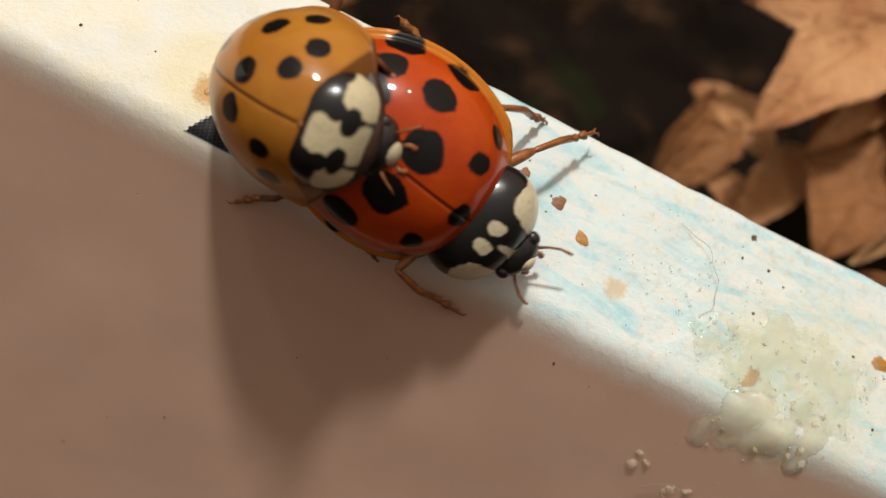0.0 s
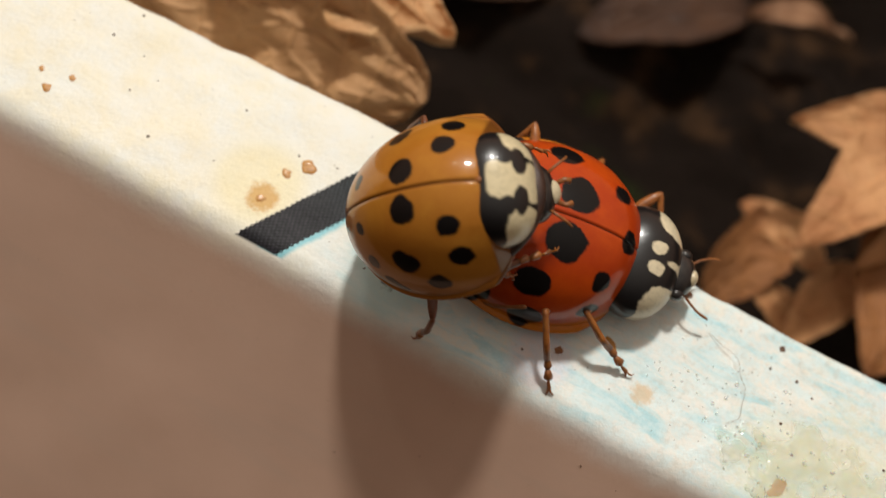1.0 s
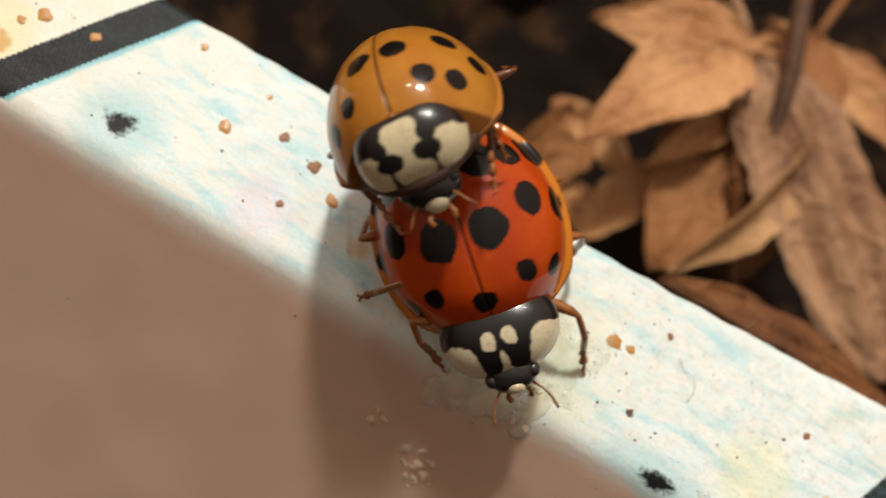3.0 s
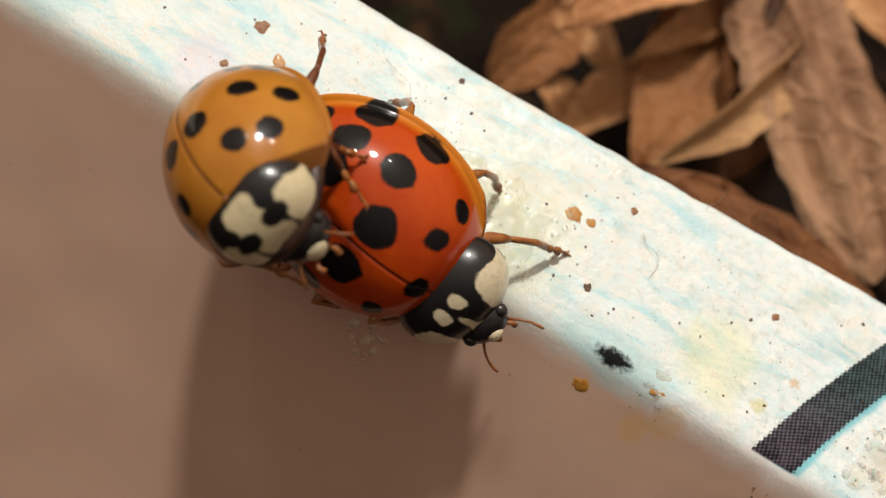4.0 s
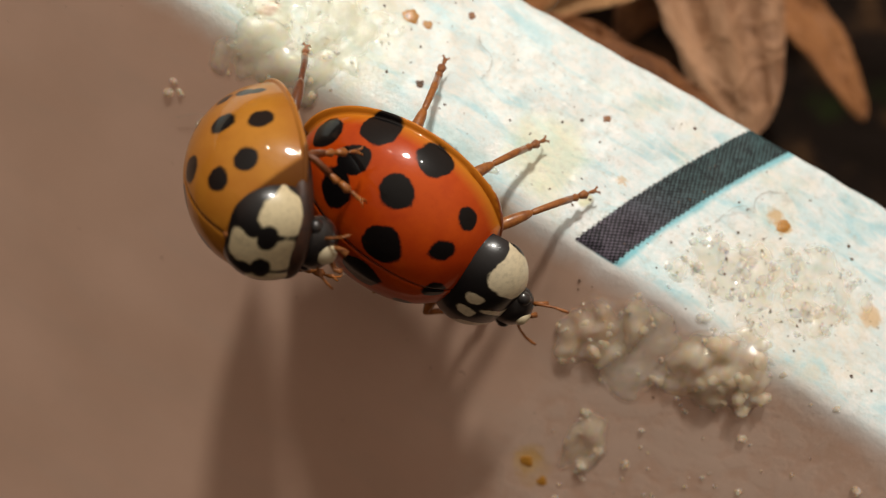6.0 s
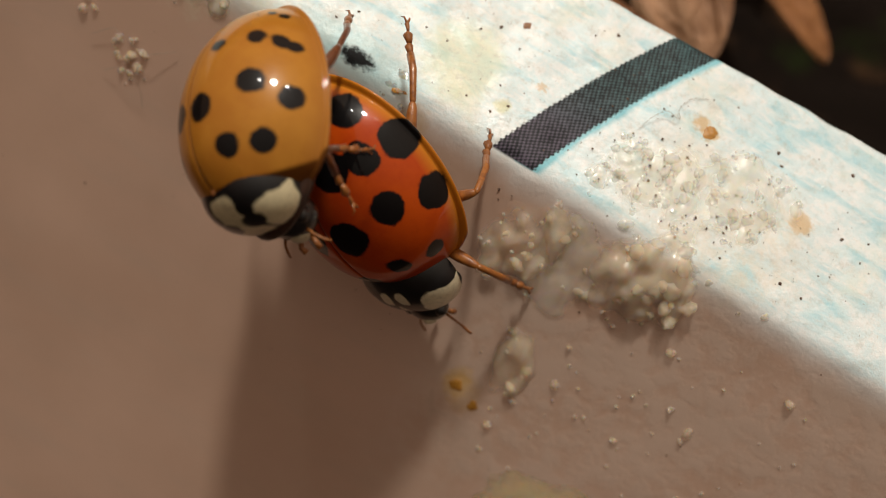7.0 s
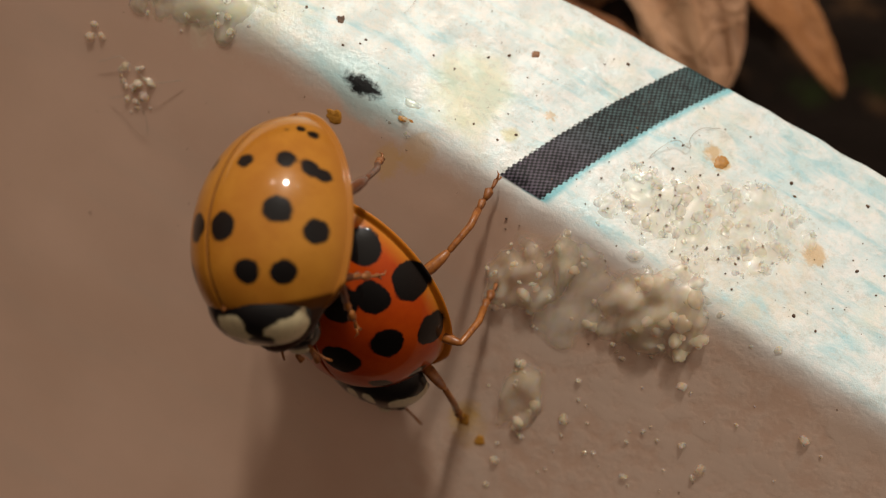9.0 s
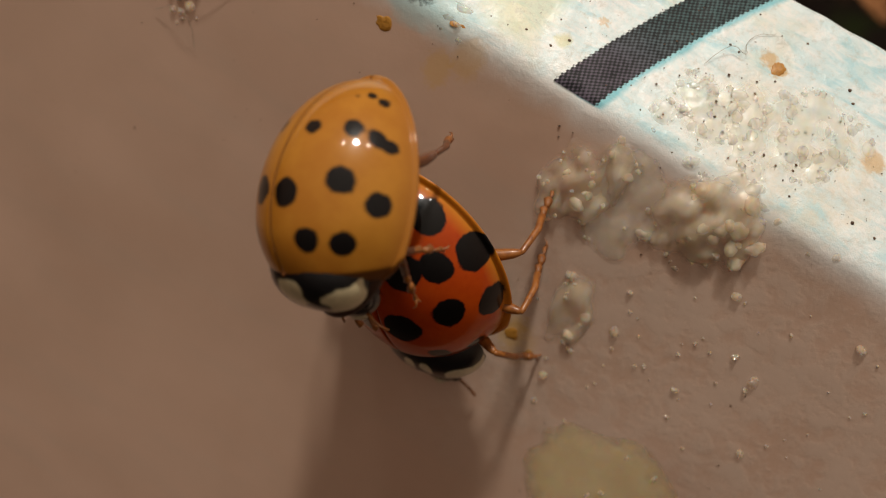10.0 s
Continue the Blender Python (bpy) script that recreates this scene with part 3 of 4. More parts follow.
def bug_mesh(name, verts, faces, smooth=True, fields=None):
    return mesh_of(name, [(v[0] * BUG, v[1] * BUG, v[2] * BUG) for v in verts], faces, smooth, fields)


def blot(p, spots):
    return min((Vector(p) - Vector(c)).length - r for c, r in spots)


def on_dome(x, y, dome):
    a, b, h = dome
    return (x, y, h * math.sqrt(max(0.02, 1 - (x / a) ** 2 - (y / b) ** 2)))


def make_wing_case(side, dome, front, spots, tail, cut, drop_front, brim):
    a, b, h = dome
    low = math.acos(cut / h)
    nth, nph = 100, 150
    verts, fields = [], []
    marks = [((c[0], side * c[1], c[2]), r) for c, r in spots]
    rows = [(low * i / (nth - 1), 1.0, 0.0) for i in range(nth)]
    rows += [(low, 1 + brim * 0.4, -0.012), (low, 1 + brim * 0.8, -0.04), (low, 1 + brim, -0.075), (low, 1 + brim * 0.8, -0.115), (low, 0.95, -0.10)]
    for th, grow, drop in rows:
        for j in range(nph):
            ph = math.pi * j / (nph - 1)
            x = a * math.sin(th) * math.cos(ph) * grow
            y = b * math.sin(th) * math.sin(ph) * grow
            z = h * math.cos(th) + drop
            if x < 0:
                x *= 1 + tail * (abs(x) / a) ** 2
            seam = math.exp(-(y / 0.05) ** 2)
            z -= 0.035 * math.exp(-(y / 0.045) ** 2)
            xf = front - 0.10 * y * y - 0.32 * max(0.0, y - 1.25) ** 2
            seam = max(seam, min(1.0, max(0.0, (x - xf + 0.03) / 0.05)))
            roll = max(0.0, min(1.0, (x - xf + 1.0) / 1.0))
            if roll > 0:
                z = max(min(z, cut), z - (drop_front + 0.24 * max(0.0, min(1.0, (y - 1.0) / 0.8))) * roll * roll)
            if x > xf:
                x = xf + (x - xf) * 0.10
                z -= 0.02
            y = max(y, 0.006)
            sway = noise.noise(Vector((x * 2.1, side * y * 2.1, z * 2.1)))
            d = blot((x, side * y, z), marks) + 0.10 * sway + 0.03 * noise.noise(Vector((x * 5.3, side * y * 5.3, z * 5.3)))
            verts.append((x, side * y, z))
            fields.append((d, max(0.0, min(1.0, (cut + 0.42 - z) / 0.38)), seam, 1))
    faces = grid_faces(len(rows), nph)
    if side > 0:
        faces = [tuple(reversed(f)) for f in faces]
    return bug_mesh("wing_case", verts, faces, True, fields)


def arch_place(p, c, r):
    """Degrees forward over the arch of a neck shield, and millimetres from its midline."""
    return math.degrees(math.atan2((p.x - c[0]) / r[0], (p.z - c[2]) / r[2])), abs(p.y)


def make_shield(c, r, keep, pattern, square, brim, wing):
    """The pronotum: an arched plate ahead of the wing cases, with its marks; square widens its shoulders."""
    nu, nv = 100, 130
    verts, fields = [], []
    for i in range(nu + 1):
        v = -math.cos(math.pi * i / nu)
        s = math.sqrt(max(0.0, 1 - abs(v) ** square))
        for j in range(nv):
            ph = 2 * math.pi * j / nv
            p = Vector((c[0] + r[0] * s * math.sin(ph), c[1] + r[1] * v, c[2] + r[2] * s * math.cos(ph)))
            f, y = arch_place(p, c, r)
            stop = brim + wing * (y / r[1]) ** 2
            if f > stop or f < -90:          # behind the front brim the plate turns in under itself
                past = min(1.0, ((f if f > 0 else f + 360) - stop) / (270 - stop))
                a, k = radians(stop + 14 * min(1.0, past * 6)), s * (1 - 0.75 * past)
                p = Vector((c[0] + r[0] * k * math.sin(a), p.y, c[2] + r[2] * k * math.cos(a)))
            if p.x < keep:
                p.x = keep
            d = pattern(p)
            verts.append(tuple(p))
            fields.append((d, 0, 0, 1))
    return bug_mesh("shield", verts, grid_faces(nu + 1, nv, True), True, fields)


def make_leg(hip, foot, parent, thick, limb, claw):
    """A leg that swings at the hip and bends at the knee, below which shin and foot turn together."""
    h, f = Vector(hip), Vector(foot) - Vector(hip)
    out = Vector((f.x, f.y, 0)).normalized()
    knee = out * (1.30 if thick > 0.75 else 1.20) + Vector((0, 0, 0.35))
    reach = 2.40 if thick > 0.75 else 2.25
    down = (out * 0.75 + Vector((0, 0, -0.66))).normalized()
    side = down.cross(Vector((0, 0, 1))).normalized()
    arch = side.cross(down)
    leg = part("leg", bug_mesh("femur", *tube([(0, 0, 0), knee * 0.25, knee * 0.5 + arch * 0.07, knee * 0.8 + arch * 0.04, knee * 0.96, knee], [0.12 * thick, 0.20 * thick, 0.21 * thick, 0.17 * thick, 0.12 * thick, 0.07 * thick], 12)), limb, parent)
    leg.location = h * MM * BUG
    ankle = down * (reach * 0.56)
    toe = down * reach - arch * 0.06
    bow = ankle * 0.5 + arch * 0.07
    shin = part("shin", bug_mesh("shin", *tube([-down * 0.05, down * 0.05, bow * 0.6, bow * 1.3, ankle], [0.06 * thick, 0.11 * thick, 0.115 * thick, 0.125 * thick, 0.13 * thick], 10)), limb, leg)
    v, fc = [], []
    joints = [ankle.lerp(toe, k) for k in (-0.03, 0.30, 0.62, 0.94)]
    for k, (a, c) in enumerate(zip(joints, joints[1:])):
        w = (0.125, 0.145, 0.07)[k] * thick
        pads = [a, a.lerp(c, 0.3), a.lerp(c, 0.75) - arch * 0.03, c]
        tube(pads, [w * 0.55, w * 0.85, w * 1.15, w * 0.5], 9, v, fc)
    for k in (-1, 1):
        tube([toe - down * 0.16, toe + down * 0.02 + side * (k * 0.08), toe + down * 0.08 + side * (k * 0.13) - arch * 0.09], [0.035, 0.028, 0.008], 6, v, fc)
    foot_ob = part("foot", bug_mesh("foot", v, fc), claw, leg, "amber foot with padded joints and small claws")
    shin.location = foot_ob.location = knee * MM * BUG
    return leg, shin, foot_ob, knee * BUG, (knee + toe) * BUG


def make_ladybird(label, scut, dome, front, spots, shell, shield, head, clypeus, feet, antenna, hips, thick, tail, cut, drop_front, limb, claw):
    bug = tagged(new("ladybird"), label, "ladybird")
    for side in (1, -1):
        part("wing_case", make_wing_case(side, dome, front, spots, tail, cut, drop_front, 0.07 if cut < 0.1 else 0.04), shell, bug)
    a, b, h = dome
    part("belly", bug_mesh("belly", *ellipsoid((-0.1, 0, cut - 0.05), (a * 0.92, b * 0.88, 0.60), 16, 40)), BELLY, bug, "dark underside")
    part("shield", shield[0], shield[1], bug, shield[2])
    sz = h * math.sqrt(1 - (front / a) ** 2)
    part("scutellum", bug_mesh("scutellum", *ellipsoid((front - 0.08, 0, sz - 0.02 - drop_front * 0.85), (0.14, 0.10, 0.05), 10, 14)), scut, bug, "tiny triangular plate")
    hc, hr = head
    hd = part("head", bug_mesh("head", *ellipsoid(hc, hr, 18, 28)), BLACK, bug, "small black head")
    for side in (1, -1):
        part("eye", bug_mesh("eye", *ellipsoid((hc[0] + hr[0] * 0.15, side * hr[1] * 0.80, hc[2] + hr[2] * 0.30), (0.21, 0.19, 0.19), 12, 16)), BLACK, hd, "glossy black eye")
        a0 = Vector((hc[0] + hr[0] * 0.70, side * hr[1] * 0.62, hc[2] - hr[2] * 0.1))
        pts = [a0] + [a0 + Vector((q[0], side * q[1], q[2])) for q in antenna]
        rad = [0.045, 0.035, 0.035, 0.045, 0.055][:len(pts) - 1] + [0.03]
        part("antenna", bug_mesh("antenna", *tube(pts, rad, 7)), TARSUS, hd, "thin amber antenna")
    v, fc = [], []
    for side in (1, -1):
        p0 = Vector((hc[0] + hr[0] * 0.8, side * 0.22, hc[2] - hr[2] * 0.6))
        tube([p0, p0 + Vector((0.20, side * 0.10, -0.10)), p0 + Vector((0.30, side * 0.06, -0.22))], [0.06, 0.07, 0.09], 7, v, fc)
    part("palps", bug_mesh("palps", v, fc), TARSUS, hd, "amber mouth feelers")
    part("clypeus", bug_mesh("clypeus", *ellipsoid(*clypeus, 12, 18)), CREAM, hd, "cream face patch")
    legs = []
    for hp, pair in zip(hips, feet):
        for side, ft in zip((1, -1), pair):
            h0 = (hp[0], side * hp[1], hp[2])
            legs.append((*make_leg(h0, ft, bug, thick, limb, claw), Vector(h0) * BUG, Vector(ft) * BUG, side))
    return bug, legs


RED_DOME = (3.107, 2.523, 2.247)
red_spots = [(on_dome(x, y, RED_DOME), r) for x, y, r in (
    (1.47, 1.23, 0.31), (1.55, 1.94, 0.30), (0.18, 0.67, 0.54), (-0.30, 1.82, 0.45), (0.0, 2.47, 0.48), (-1.58, 2.13, 0.54),
    (-1.61, 1.60, 0.43), (-1.57, 0.88, 0.50), (-2.62, 1.15, 0.48), (1.95, 0.05, 0.26))]
RP_C, RP_R = (2.70, 0, 0.34), (1.22, 1.62, 1.08)


def patch(f, y, fc, yc, fr, yr, square=2.0):
    """Below nothing inside a rounded patch round (fc, yc), in millimetres from its edge."""
    q = (abs((f - fc) / fr) ** square + abs((y - yc) / yr) ** square) ** (1 / square)
    return (q - 1) * min(fr * 0.02, yr)


def red_pattern(p):
    """Cream on the black shield: a large oval on each side, two squares behind, a short stripe ahead."""
    f, y = arch_place(p, RP_C, RP_R)
    d = min(patch(f, y, 56, 1.17, 50, 0.54), patch(f, y, 9, 0.28, 12, 0.18, 3.0), patch(f, y, 42, 0.0, 16, 0.085, 3.0), patch(f, y, 62, 0.0, 8, 0.20))
    return d + 0.05 * noise.noise(p * 3.1) + 0.025 * noise.noise(p * 8.0)


red_bug, red_legs = make_ladybird(
    "glossy orange-red ladybird with black spots walking on the white edge", BLACK, RED_DOME, 2.60, red_spots, SHELL_RED,
    (make_shield(RP_C, RP_R, 2.15, red_pattern, 2.4, 80, 22), PRON_RED, "black neck shield with cream side patches"),
    ((3.84, 0, 0.46), (0.55, 0.70, 0.44)), ((4.24, 0, 0.58), (0.19, 0.26, 0.26)),
    (((3.5, 1.7, -1.0), (3.3, -1.7, -0.8)), ((1.6, 2.4, -1.2), (1.2, -2.3, -0.8)), ((-1.9, 2.3, -1.2), (-1.5, -2.2, -0.8))),
    ((0.22, 0.20, 0.02), (0.50, 0.36, -0.02), (0.75, 0.42, -0.06), (0.86, 0.43, -0.10)),
    ((2.1, 1.1, 0.0), (0.7, 1.6, -0.05), (-0.8, 1.6, -0.05)), 0.80, 0.02, 0.05, 0.30, LEG, TARSUS)

YEL_DOME = (2.976, 2.232, 2.47)
yel_spots = [(on_dome(x, y, YEL_DOME), r) for x, y, r in (
    (0.99, 1.00, 0.27), (0.99, 1.61, 0.28), (0.02, 0.47, 0.34), (-0.40, 1.53, 0.33), (0.03, 2.02, 0.30), (-1.53, 0.57, 0.18), (-1.53, 1.33, 0.21),
    (-1.40, 1.72, 0.21), (-1.28, 1.88, 0.20), (-2.42, 1.02, 0.12), (-2.30, 1.25, 0.14), (-2.36, 0.86, 0.07))]
YP_C, YP_R = (1.50, 0, 0.70), (1.02, 1.40, 1.15)


def yellow_pattern(p):
    """Cream on the yellow one's shield: an oval on each side and a broad stemmed mark between, set off by black."""
    f, y = arch_place(p, YP_C, YP_R)
    cream = min(patch(f, y, 92, 1.00, 42, 0.42, 2.2), patch(f, y, 58, 0.0, 34, 0.46, 5.0), patch(f, y, 93, 0.0, 14, 0.48, 3.0))
    d = min(-cream, patch(f, y, 71, 0.46, 12, 0.33), patch(f, y, 50, 0.60, 12, 0.22))
    return d + 0.035 * noise.noise(p * 3.1) + 0.02 * noise.noise(p * 8.0)


yel_bug, yel_legs = make_ladybird(
    "glossy ochre-yellow ladybird with black spots clinging to the other ladybird's back", TARSUS, YEL_DOME, 1.80, yel_spots, SHELL_YELLOW,
    (make_shield(YP_C, YP_R, 0.9, yellow_pattern, 2.8, 104, 40), PRON_YELLOW, "cream neck shield with a black broken pattern"),
    ((2.06, 0, -0.26), (0.50, 0.74, 0.52)), ((2.47, 0, -0.42), (0.16, 0.30, 0.26)),
    (((1.75, 1.15, -0.80), (1.75, -1.15, -0.80)), ((0.6, 1.60, -1.05), (0.6, -1.60, -1.05)), ((-2.9, 2.3, -1.2), (-2.2, -2.7, -0.8))),
    ((0.16, 0.16, -0.10), (0.28, 0.30, -0.26), (0.34, 0.42, -0.40)),
    ((1.2, 0.9, -0.1), (0.3, 1.3, -0.1), (-1.0, 1.4, -0.1)), 0.70, 0.02, 0.30, 0.15, DARK_LEG, LEG)


# ---- what sticks to the white block ----
def top_of(x, y):
    z = min(0.0, y)
    return z + swell(Vector((x, y, z))) - 0.11 * math.exp(-(y / 0.35) ** 2) + 0.005


def lump(c, r, rng, squash=0.6, detail=1, uneven=0.6, stretch=0.3):
    bm = bmesh.new()
    bmesh.ops.create_icosphere(bm, subdivisions=detail, radius=1)
    out_v, out_f = [], []
    s = Vector((rng.uniform(1 - stretch, 1 + stretch), rng.uniform(1 - stretch, 1 + stretch), squash * rng.uniform(0.8, 1.2)))
    spin = Matrix.Rotation(rng.uniform(0, 6.3), 3, "Z")
    shift = Vector((rng.uniform(0, 50), rng.uniform(0, 50), rng.uniform(0, 50)))
    for v in bm.verts:
        k = 1 + uneven * noise.noise(v.co * 2.1 + shift)
        q = spin @ Vector((v.co.x * s.x, v.co.y * s.y, v.co.z * s.z)) * (r * k)
        out_v.append((c[0] + q.x, c[1] + q.y, c[2] + q.z))
    out_f = [tuple(v.index for v in f.verts) for f in bm.faces]
    bm.free()
    return out_v, out_f


def joined(pieces):
    verts, faces = [], []
    for v, f in pieces:
        off = len(verts)
        verts += v
        faces += [tuple(k + off for k in q) for q in f]
    return verts, faces


def make_crumb(x, y, r, material, label, long=1.0, turn=0.0):
    """A flattened scrap with a ragged outline that thins out to its edge."""
    seed = x * 3.7 + y * 1.9
    rings, n = 7, 26
    ca, sa = math.cos(turn), math.sin(turn)
    v = []
    for i in range(rings + 1):
        q = i / rings
        for j in range(n):
            a = 2 * math.pi * j / n
            d = Vector((math.cos(a) * 1.1, math.sin(a) * 1.1, seed))
            w = r * 1.0 * q * (1 + 0.45 * noise.noise(d) + 0.25 * noise.noise(d * 2.7))
            px, py = w * long * math.cos(a), w * math.sin(a)
            h = r * (0.075 * (1 - q ** 2.6) * (1 + 0.5 * noise.noise(Vector((px / r * 1.6, py / r * 1.6, seed)))) - 0.05 * (q > 0.99))
            v.append((px * ca - py * sa, px * sa + py * ca, h))
    ob = thing("crumb", mesh_of("crumb", v, grid_faces(rings + 1, n, True)), material, label, "crumb", "crumbs on the white edge")
    ob.matrix_world = pose(x * MM, y * MM, (top_of(x, y) + 0.005) * MM, 0 if y > 0 else 45)
    return ob


for cx, cy, cr, cm, cl in ((-6.55, 1.02, 0.13, AMBER, "tiny orange crumb stuck on white paint"), (-6.15, 1.62, 0.09, AMBER, "tiny orange crumb stuck on white paint"), (-7.0, 1.45, 0.08, AMBER, "tiny orange crumb stuck on white paint"),
                           (0.59, 2.59, 0.21, AMBER, "orange crumb beside a black band"), (0.15, 2.12, 0.14, AMBER, "small orange crumb beside a black band"),
                           (-0.05, 1.15, 0.12, AMBER, "brown-yellow crumb beside a black band"), (2.06, 2.79, 0.16, AMBER, "yellow crumb on a black band"),
                           (6.36, 2.47, 0.18, AMBER, "amber crumb on white paint"), (7.88, 3.10, 0.15, BROWN_CRUMB, "brown crumb on white paint"),
                           (9.00, 2.79, 0.20, BROWN_CRUMB, "brown crumb on white paint"), (8.78, 1.39, 0.11, BROWN_CRUMB, "small brown crumb stuck on white paint"),
                           (18.52, 2.89, 0.22, AMBER, "amber-brown crumb stuck on white paint"), (19.02, 2.94, 0.13, AMBER, "small amber crumb stuck on white paint"), (19.89, 3.89, 0.11, BROWN_CRUMB, "small brown crumb stuck on white paint"),
                           (19.76, 1.35, 0.11, DARK_SPECK, "tiny dark crumb stuck on white paint"), (22.63, 0.11, 0.26, AMBER, "amber crumb in pale residue"), (20.93, -0.75, 0.22, AMBER, "amber crumb on the sloping side"),
                           (30.06, 3.46, 0.20, AMBER, "amber resin crumb stuck on white paint"), (28.66, -5.07, 0.16, AMBER, "orange resin drop on the sloping side"), (27.92, -4.85, 0.20, AMBER, "amber resin drop on the sloping side"),
                           (24.5, 3.42, 0.11, BROWN_CRUMB, "small brown crumb stuck on white paint"), (14.17, 4.49, 0.09, DARK_SPECK, "tiny dark crumb stuck on white paint"), (6.9, 3.9, 0.09, AMBER, "tiny yellow crumb stuck on white paint"), (4.6, 4.2, 0.11, AMBER, "tiny yellow crumb stuck on white paint")):
    make_crumb(cx, cy, cr, cm, cl)
make_crumb(15.33, 0.87, 0.17, AMBER, "long orange crumb on pale residue", 1.8, 1.1)
make_crumb(9.9, 2.2, 0.14, AMBER, "long orange crumb on white paint", 1.6, -0.6)


def make_grain_mesh(k):
    rng = random.Random(40 + k)
    v, f = lump((0, 0, 0), 1.0, rng, 0.9, 2, 0.38, 0.22)
    return mesh_of("grain", v, f)


GRAIN_MESHES, HONEY_MESHES = ([make_grain_mesh(k) for k in range(8)] for _ in range(2))
for grain_mesh, honey_mesh in zip(GRAIN_MESHES, HONEY_MESHES):
    grain_mesh.materials.append(GRAIN)
    honey_mesh.materials.append(HONEY_GRAIN)


def make_crust(x, y, sx, sy, high, cell, material, label, seed, tilt=0.0, ragged=0.5, grains=40, size=(0.07, 0.20)):
    """A thin bed of melted residue that follows the top or the slope, with separate grains stuck in it."""
    rng = random.Random(seed)
    cells = np.random.RandomState(seed)
    step = max(0.05, cell * 0.24)
    pts = cells.uniform(-1.3, 1.3, (int(6.8 * sx * sy / cell ** 2 * 1.1), 2)) * (sx, sy)
    wide = cells.uniform(0.6, 1.35, len(pts)) * cell
    tall = cells.uniform(0.2, 1.0, len(pts)) ** 1.3
    nu, nv = int(2.6 * sx / step), int(2.6 * sy / step)
    ca, sa = math.cos(tilt), math.sin(tilt)

    def cover(u, v):
        wob = noise.noise(Vector((u * 0.9, v * 0.9, seed * 2.3))) + 0.7 * noise.noise(Vector((u * 2.2, v * 2.2, seed * 1.3)))
        rim = max(0.0, abs(u) / sx - 1.0) + max(0.0, abs(v) / sy - 1.0)
        return 1 - (u / sx) ** 2 - (v / sy) ** 2 + ragged * wob - 5.0 * rim

    def place(u, v, hgt):
        gx, gy = x + u * ca - v * sa, y + u * sa + v * ca
        gy = min(gy, 4.6)
        slope = max(0.0, min(1.0, 0.5 - gy * 1.2))
        nrm = Vector((0, -0.7071 * slope, 1 - 0.2929 * slope)).normalized()
        return Vector((gx, gy + nrm.y * hgt, top_of(gx, gy) + nrm.z * hgt))

    verts, cloud = [], []
    for i in range(nu if high > 0.035 else 0):
        u = (i / (nu - 1) * 2.6 - 1.3) * sx
        for j in range(nv):
            v = (j / (nv - 1) * 2.6 - 1.3) * sy
            env = max(-0.9, min(1.0, cover(u, v)))
            away = np.hypot(pts[:, 0] - u, pts[:, 1] - v) / wide
            rough = 0.12 + 0.88 * float(np.max(np.maximum(0, 1 - away * away) ** 0.7 * tall))
            verts.append(tuple(place(u, v, max(0.0, env) * high * rough - 0.22 * max(0.0, 0.10 - env))))
            cloud.append((max(0.0, env) * (0.4 + 0.6 * rough), 0, 0, 1))
    crust = tagged(new("residue_crust"), label, "residue", "waxy residue on the white edge")
    if verts:
        part("bed", mesh_of("bed", verts, grid_faces(nu, nv), True, cloud), material, crust)
    made = 0
    while made < grains:
        u, v = rng.uniform(-1.2, 1.2) * sx, rng.uniform(-1.2, 1.2) * sy
        env = cover(u, v)
        if env < 0.05 or noise.noise(Vector((u * 1.7, v * 1.7, seed * 4.1))) < rng.uniform(-0.55, 0.35):
            continue
        r = (size[0] + (size[1] - size[0]) * rng.random() ** 2) * (0.7 + 0.3 * min(1.0, env))
        at = place(u, v, high * min(1.0, env) * 0.55 - r * 0.22)
        ob = part("grain", (GRAIN_MESHES if at.y + rng.uniform(-0.3, 0.3) > 0 else HONEY_MESHES)[rng.randrange(8)], None, crust)
        ob.matrix_local = Matrix.LocRotScale(at * MM, Euler((rng.uniform(-0.6, 0.6) + 0.4, rng.uniform(-0.6, 0.6), rng.uniform(0, 6.3))), Vector((r, r * rng.uniform(0.85, 1.1), r * rng.uniform(0.6, 0.85))))
        made += 1
    return crust


make_crust(27.6, -1.2, 1.35, 0.85, 0.46, 0.34, BED, "heap of clear waxy drops on the arris", 1, 0.5, 1.0, 30, (0.06, 0.28))
make_crust(30.3, -0.75, 1.45, 1.10, 0.52, 0.40, BED, "heap of clear yellowish waxy drops on the arris", 2, 0.25, 1.0, 32, (0.06, 0.32))
make_crust(30.4, 1.7, 2.8, 1.45, 0.07, 0.38, TOP_BED, "thin crust of clear waxy drops on white paint", 3, 0.45, 1.0, 150, (0.04, 0.24))
make_crust(29.1, -3.6, 0.75, 0.9, 0.22, 0.34, BED, "few clear waxy drops on the sloping side", 4, 0.4, 1.0, 12, (0.06, 0.26))
make_crust(29.2, -1.0, 2.5, 1.25, 0.12, 0.34, TOP_BED, "thin waxy film with small clear drops between two heaps", 12, 0.3, 0.9, 26, (0.05, 0.22))
make_crust(32.6, -2.8, 4.6, 2.6, 0.016, 0.40, BED, "clear waxy drops scattered thinly on the sloping side", 5, 0.1, 0.8, 50, (0.04, 0.24))
make_crust(30.2, -5.2, 1.2, 1.2, 0.02, 0.30, BED, "loose clear waxy drops on the sloping side", 11, 0.1, 1.0, 9, (0.05, 0.22))
make_crust(16.3, -0.05, 2.3, 0.85, 0.20, 0.55, RESIN, "pale yellowish waxy crust over the arris", 6, 0.15, 0.8, 18, (0.06, 0.22))
